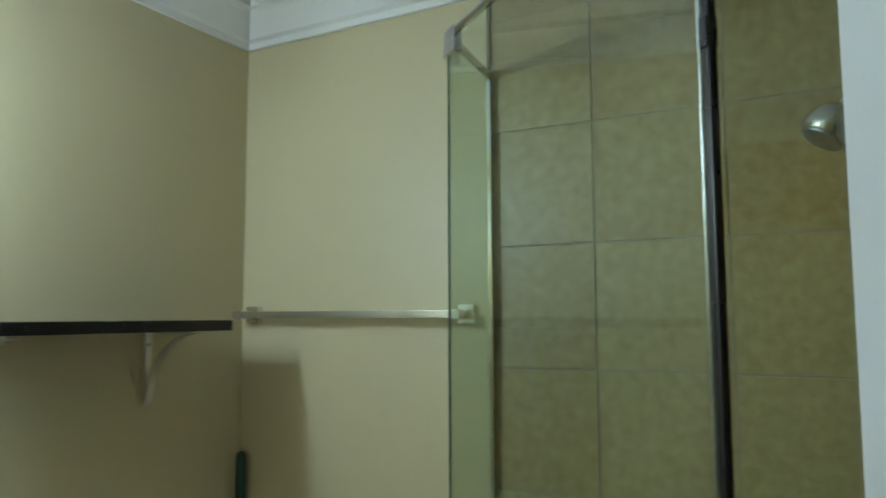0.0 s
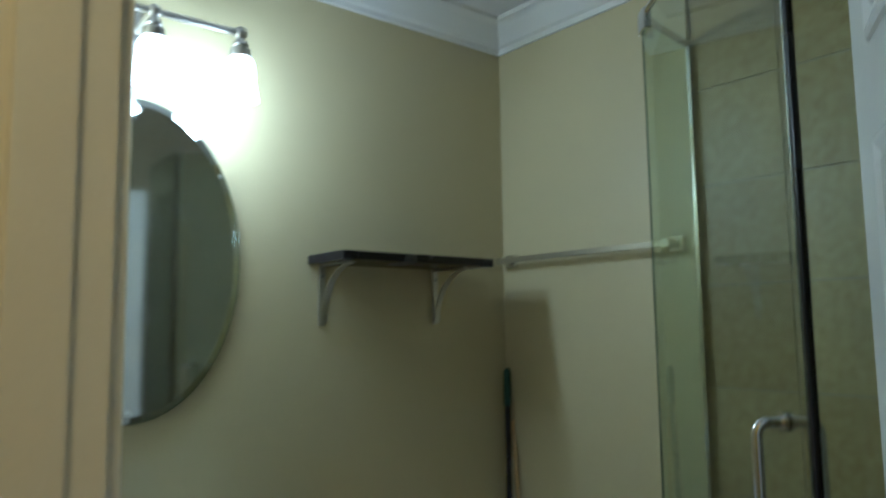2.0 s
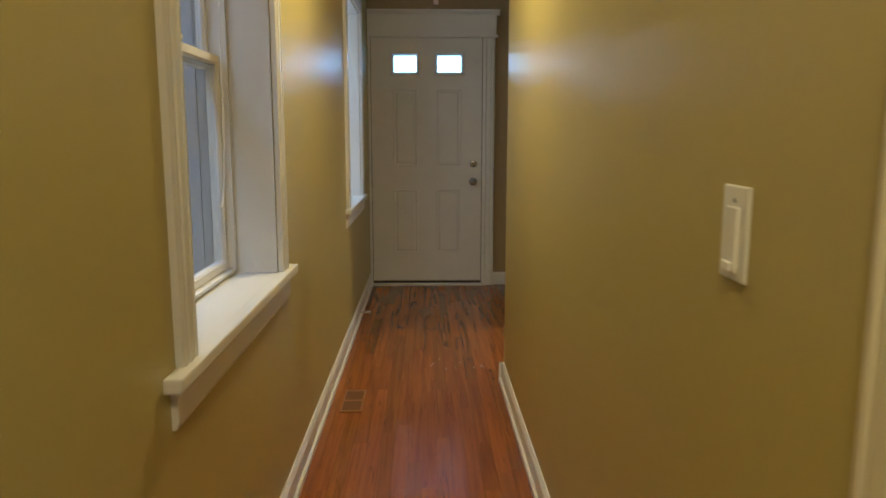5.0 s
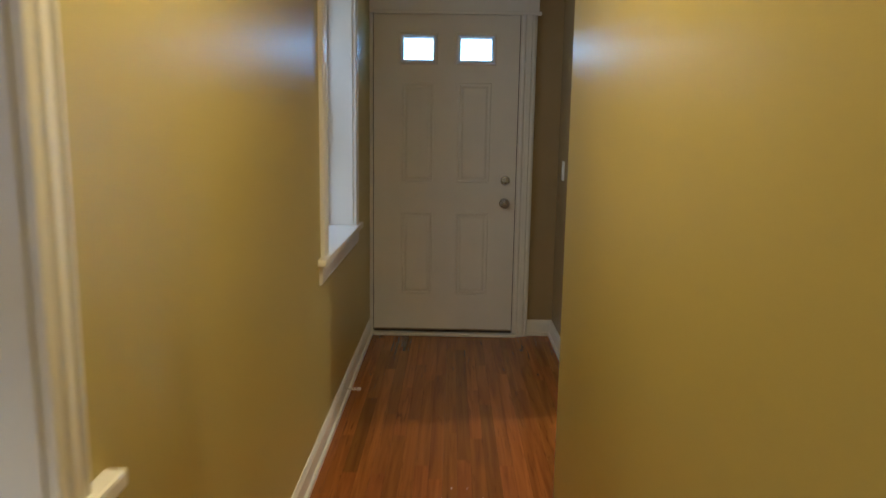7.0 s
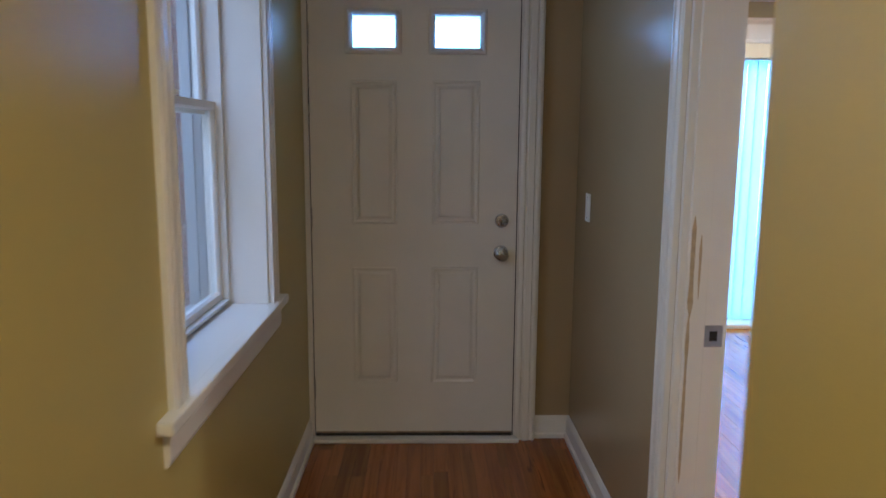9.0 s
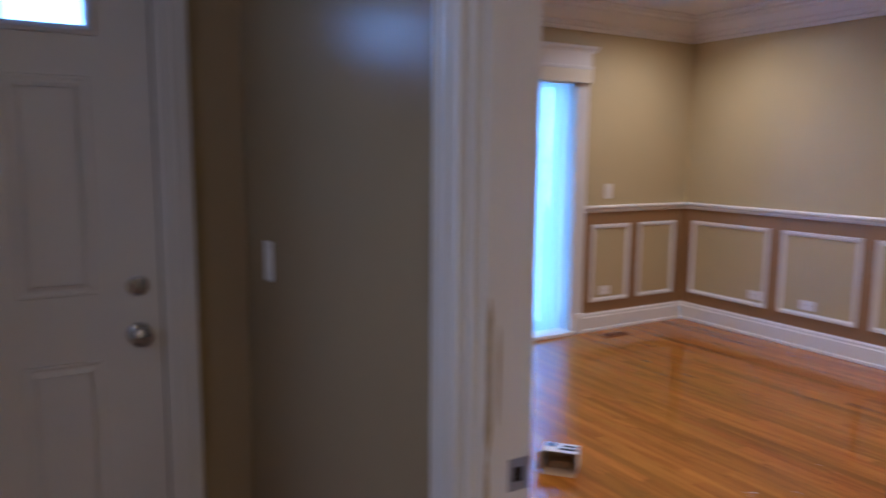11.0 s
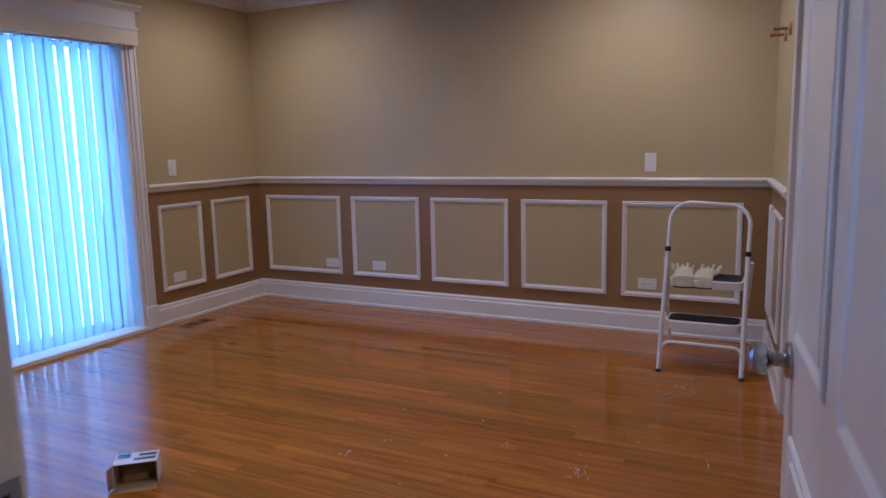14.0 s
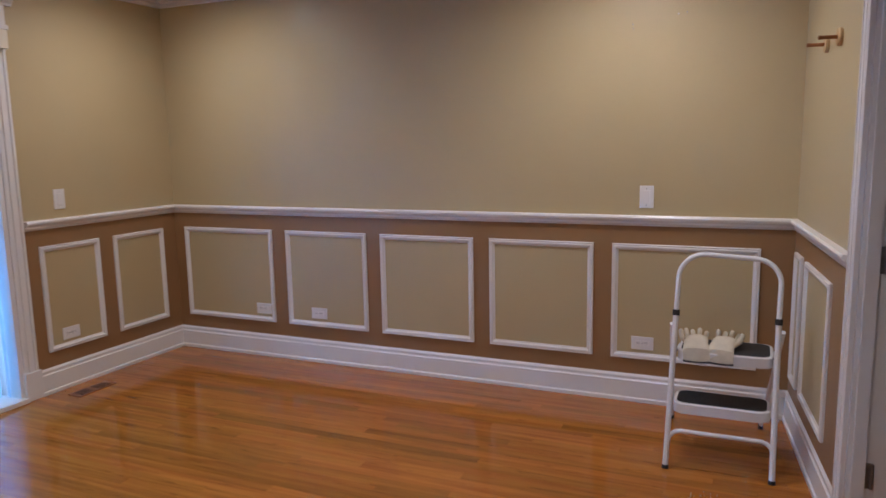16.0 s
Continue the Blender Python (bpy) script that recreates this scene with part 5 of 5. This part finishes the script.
bm = bx(B(), 2.80, 2.88, -4.88, -4.76, 0.649, 0.653, 0.001)
part("tray", bm, CHROME, e)
for i in range(6):
    part("ridge", bx(B(), 2.805, 2.875, -4.875 + 0.02 * i, -4.868 + 0.02 * i, 0.653, 0.660, 0.001), CHROME, e)

# ---- shower enclosure ----
GA0, GA1, GB1, GC1 = Vector((2.92, -5.114, 0)), Vector((2.626, -5.150, 0)), Vector((2.149, -5.755, 0)), Vector((2.149, -6.155, 0))
GT = 2.198
e = thing("shower_enclosure", (2.5, -5.5, 0), "frameless green-tinted glass shower enclosure with chrome fittings", "shower enclosure")


def glass_panel(a, b, z0, z1, name):
    d = (b - a)
    m = plane_m((a.x, a.y, 0), d, (0, 0, 1))
    g = part(name, bx(B(), 0.004, d.length - 0.004, z0, z1, -0.005, 0.005, m=m), SHGLASS, e, "green-tinted clear glass")
    g.visible_shadow = False
    for s in (0.0, d.length - 0.004):
        part("glass_edge", bx(B(), s, s + 0.004, z0, z1, -0.005, 0.005, m=m), GEDGE, g, "dark green polished edge")
    part("glass_edge", bx(B(), 0.0, d.length, z1, z1 + 0.003, -0.005, 0.005, m=m), GEDGE, g, "dark green polished edge")
    return m, d.length


mA, lA = glass_panel(GA0, GA1, 0.10, GT, "side_panel")
mB, lB = glass_panel(GA1, GB1, 0.11, GT, "shower_door")
mC, lC = glass_panel(GB1, GC1, 0.10, GT, "return_panel")
for m, l in ((mA, lA), (mB, lB), (mC, lC)):
    part("header_rail", tube(B(), [m @ Vector((0, GT + 0.012, 0)), m @ Vector((l, GT + 0.012, 0))], 0.012), CHROME, e, soft=True)
    part("curb", bx(B(), 0, l, 0, 0.10, -0.06, 0.06, m=m), TILE, e, "stone shower curb")
for v in (2.188, 0.16):
    bm = bx(B(), lA - 0.05, lA + 0.004, v - 0.03, v + 0.03, -0.014, 0.014, 0.003, mA)
    bx(bm, -0.004, 0.05, v - 0.03, v + 0.03, -0.014, 0.014, 0.003, mB)
    part("pivot_clamp", bm, CHROME, e, "chrome pivot clamp")
part("door_seal", bx(B(), lB - 0.004, lB + 0.008, 0.11, GT, -0.007, 0.007, 0.003, mB), BLACK, e, "dark door seal strip")
part("seal_strip", bx(B(), lB - 0.014, lB - 0.0085, 0.11, GT, -0.005, 0.005, 0.001, mB), CHROME, e, "bright metal seal strip")
part("wall_channel", bx(B(), 0.0, 0.014, 0.10, GT, -0.009, 0.009, 0.002, mA), CHROME, e)
part("hinge_block", bx(B(), lB - 0.006, lB + 0.007, 1.91, 1.95, -0.010, 0.010, 0.003, mB), BLACK, e)
hs = lB - 0.085
for sd in (-1, 1):
    hp = [mB @ Vector((hs, 1.19, sd * 0.006)), mB @ Vector((hs, 1.19, sd * 0.035))]
    for k in range(5):
        a = k / 4 * math.pi / 2
        hp.append(mB @ Vector((hs, 1.19 - 0.02 * (1 - math.cos(a)) , sd * (0.035 + 0.02 * math.sin(a)))))
    for k in range(5):
        a = (1 - k / 4) * math.pi / 2
        hp.append(mB @ Vector((hs, 0.975 + 0.02 * (1 - math.cos(a)), sd * (0.035 + 0.02 * math.sin(a)))))
    hp += [mB @ Vector((hs, 0.975, sd * 0.035)), mB @ Vector((hs, 0.975, sd * 0.006))]
    part("pull_handle", tube(B(), hp, 0.0105), CHROME, e, "chrome pull handle", True)
    for v in (1.19, 0.975):
        part("handle_rose", cyl(B(), mB @ Vector((hs, v, sd * 0.005)), mB @ Vector((hs, v, sd * 0.012)), 0.017), CHROME, e, soft=True)
# shower head
e = thing("overhead_shower", (2.72, -6.16, 1.98), "round chrome shower head on a bent arm", "shower head")
part("arm", tube(B(), [(2.72, -6.16, 2.00), (2.72, -6.08, 2.012), (2.72, -5.97, 2.000), (2.72, -5.91, 1.965)], 0.009), CHROME, e, soft=True)
part("escutcheon", lathe(B(), [(0.001, 0), (0.03, 0), (0.028, 0.006), (0.012, 0.012)], Matrix.Translation((2.72, -6.16, 2.00)) @ Matrix.Rotation(-math.pi / 2, 4, "X")), CHROME, e, soft=True)
hm = look((2.72, -5.905, 1.968), (2.69, -5.83, 1.85))
part("head", lathe(B(), [(0.001, 0.012), (0.012, 0.010), (0.016, -0.006), (0.030, -0.014), (0.042, -0.030), (0.047, -0.050), (0.046, -0.066), (0.040, -0.074), (0.001, -0.075)], hm), CHROME, e, soft=True)
part("spray_face", lathe(B(), [(0.001, -0.0745), (0.036, -0.0745), (0.034, -0.078), (0.001, -0.079)], hm), STEEL, e, "grey spray face", True)

# ---- outside ----
bm = B()
bx(bm, -400, 400, 0.22, 400, -0.6, -0.25)
bx(bm, -400, -0.17, -400, 0.22, -0.6, -0.25)
bx(bm, -0.17, 400, -400, -7.9, -0.6, -0.25)
bx(bm, 6.0, 400, -7.9, 0.22, -0.6, -0.25)
built("ground", bm, CONC, "grey concrete yard outside", "ground")
bm = B()
bx(bm, -1.75, -1.42, -9, -3.60, -0.25, 5)
bx(bm, -1.75, -1.42, -2.75, 3.5, -0.25, 5)
bx(bm, -1.75, -1.42, -3.60, -2.75, -0.25, 0.95)
bx(bm, -1.75, -1.42, -3.60, -2.75, 1.95, 5)
neighbour = thing("neighbour_house", (-1.6, -3, -0.25), "red brick side wall of the neighbouring house", "house")
nwall = part("wall", bm, BRICKG, neighbour, "mortar between red bricks")
win = part("window", rect_mould(B(), plane_m((-1.42, 0, 0), (0, 1, 0), (0, 0, 1)), -3.60, -2.75, 0.95, 1.95, [(0, -0.15), (0, -0.06), (0.05, -0.06), (0.05, -0.12)]), WHITE, neighbour, "white framed window with closed white blinds")
part("pane", bx(B(), -1.535, -1.53, -3.56, -2.79, 1.0, 1.9), GLASS, win, "window glass")
for i in range(9):
    part("blind_slat", bx(B(), -1.60, -1.595, -3.55 + 0.085 * i, -3.472 + 0.085 * i, 1.0, 1.9), PLAST, win)
part("window_back", bx(B(), -1.74, -1.70, -3.60, -2.75, 0.95, 1.95), DARK, win)
part("window_sill", bx(B(), -1.43, -1.36, -3.66, -2.69, 0.88, 0.948, 0.004), CONC, neighbour, "stone window sill")

# ---- pieces: tiles, bricks, floor strips ----


def unit(name, material, bev, bev_y=None):
    """A piece one unit on a side with softened edges, laid out by scale."""
    bm = B()
    bmesh.ops.create_cube(bm, size=1)
    for v in bm.verts:
        if v.co.z > 0:
            v.co.x *= bev
            v.co.y *= bev_y or bev
    lower = [f for f in bm.faces if f.normal.z < -0.9]
    bmesh.ops.delete(bm, geom=lower, context="FACES")
    me = bpy.data.meshes.new(name)
    bm.to_mesh(me)
    bm.free()
    me.materials.append(material)
    return me


tile_mesh = unit("tile", TILE, 0.988)


def piece(name, mesh, parent, m, sx, sy, sz):
    ob = new(name, mesh)
    ob.parent = parent
    ob.matrix_basis = m @ Matrix.Diagonal((sx, sy, sz, 1))
    return ob


TM = plane_m((2.938, 0, 0), (0, -1, 0), (0, 0, 1))
zs = [0.0, 0.27, 0.57, 0.87, 1.168, 1.466, 1.765, 2.060, 2.358, 2.54]
ss = [5.117, 5.381, 5.678, 5.975, 6.16]
for a, b in zip(ss, ss[1:]):
    for c, d in zip(zs, zs[1:]):
        j = random.uniform(-0.0012, 0.0012)
        piece("tile", tile_mesh, tile_wall, TM @ Matrix.Translation(((a + b) / 2, (c + d) / 2, -0.0035 + j)), b - a - 0.0022, d - c - 0.0022, 0.012)
TS = plane_m((0, -6.16, 0), (1, 0, 0), (0, 0, 1))
ts = [2.0, 2.035, 2.335, 2.635, 2.928]
for a, b in zip(ts, ts[1:]):
    for c, d in zip(zs, zs[1:]):
        piece("tile", tile_mesh, tile_south, TS @ Matrix.Translation(((a + b) / 2, (c + d) / 2, -0.0035)), b - a - 0.0022, d - c - 0.0022, 0.012)

brick_mesh = unit("brick", BRICK, 0.97)
BM_ = plane_m((-1.42, 0, 0), (0, 1, 0), (0, 0, 1))
rows_joined = B()
row = 0
z = -0.25
while z < 4.9:
    y = -6.0 + (0.1075 if row % 2 else 0)
    while y < 3.4:
        inwin = y + 0.2 > -3.63 and y < -2.72 and z + 0.065 > 0.86 and z < 1.96
        if not inwin:
            m = BM_ @ Matrix.Translation((y + 0.1, z + 0.0325, 0.004 + random.uniform(-0.002, 0.002)))
            if 0.45 < z < 2.05 and -4.3 < y < -1.3:
                piece("brick", brick_mesh, nwall, m, 0.205, 0.065, 0.012)
            elif z < 3.4:
                bx(rows_joined, y, y + 0.205, z, z + 0.065, 0, 0.010, m=BM_)
        y += 0.215
    z += 0.075
    row += 1
tagged(part("brickwork", rows_joined, BRICK, nwall), "red bricks of the upper and outer wall", "", kind="stuff")


def strips(parent, mesh, x0, x1, y0, y1, width, skip=None):
    x = x0
    while x < x1 - 0.002:
        w = min(width, x1 - x)
        y = y0 - random.uniform(0, 0.7)
        while y < y1:
            ln = random.choice((0.6, 0.8, 1.0, 1.2, 1.5))
            a, b = max(y, y0), min(y + ln, y1)
            lo = skip(x) if skip else a
            a = max(a, lo)
            if b - a > 0.02:
                piece("floor_strip", mesh, parent, Matrix.Translation((x + w / 2, (a + b) / 2, -0.0065 + random.uniform(-0.0003, 0.0003))), w - 0.0004, b - a - 0.0004, 0.012)
            y += ln
        x += width


# outer tracks beside the hall windows: white vinyl, its shade painted in as grey
for y in (W1[1], W2[1]):
    bm = B()
    bx(bm, -0.108, -0.046, y - 0.016, y - 0.0005, *WZ)
    bx(bm, -0.085, -0.073, y - 0.022, y - 0.015, *WZ)
    part("outer_track", bm, TRACK, bpy.data.objects["wall_brick_outer"], "white vinyl outer track, greyed for the shade it stands in")


strip_mesh, hall_mesh = unit("floor_strip", OAK, 0.997, 0.9998), unit("floor_strip", OAKH, 0.997, 0.9998)
strips(bpy.data.objects["floor_hall"], hall_mesh, 0.16, 1.05, -7.7, 0.03, 0.0572)
strips(bpy.data.objects["floor_hall"], hall_mesh, 1.05, 1.43, -2.466, 0.03, 0.0572)
strips(bpy.data.objects["floor_dining"], strip_mesh, 1.43, 5.73, -2.45, 2.01, 0.0572, lambda x: max(SW(x) - 0.02, -2.2 if x < 1.5 else -9) if not 3.0 < x < 5.1 else -3.15)
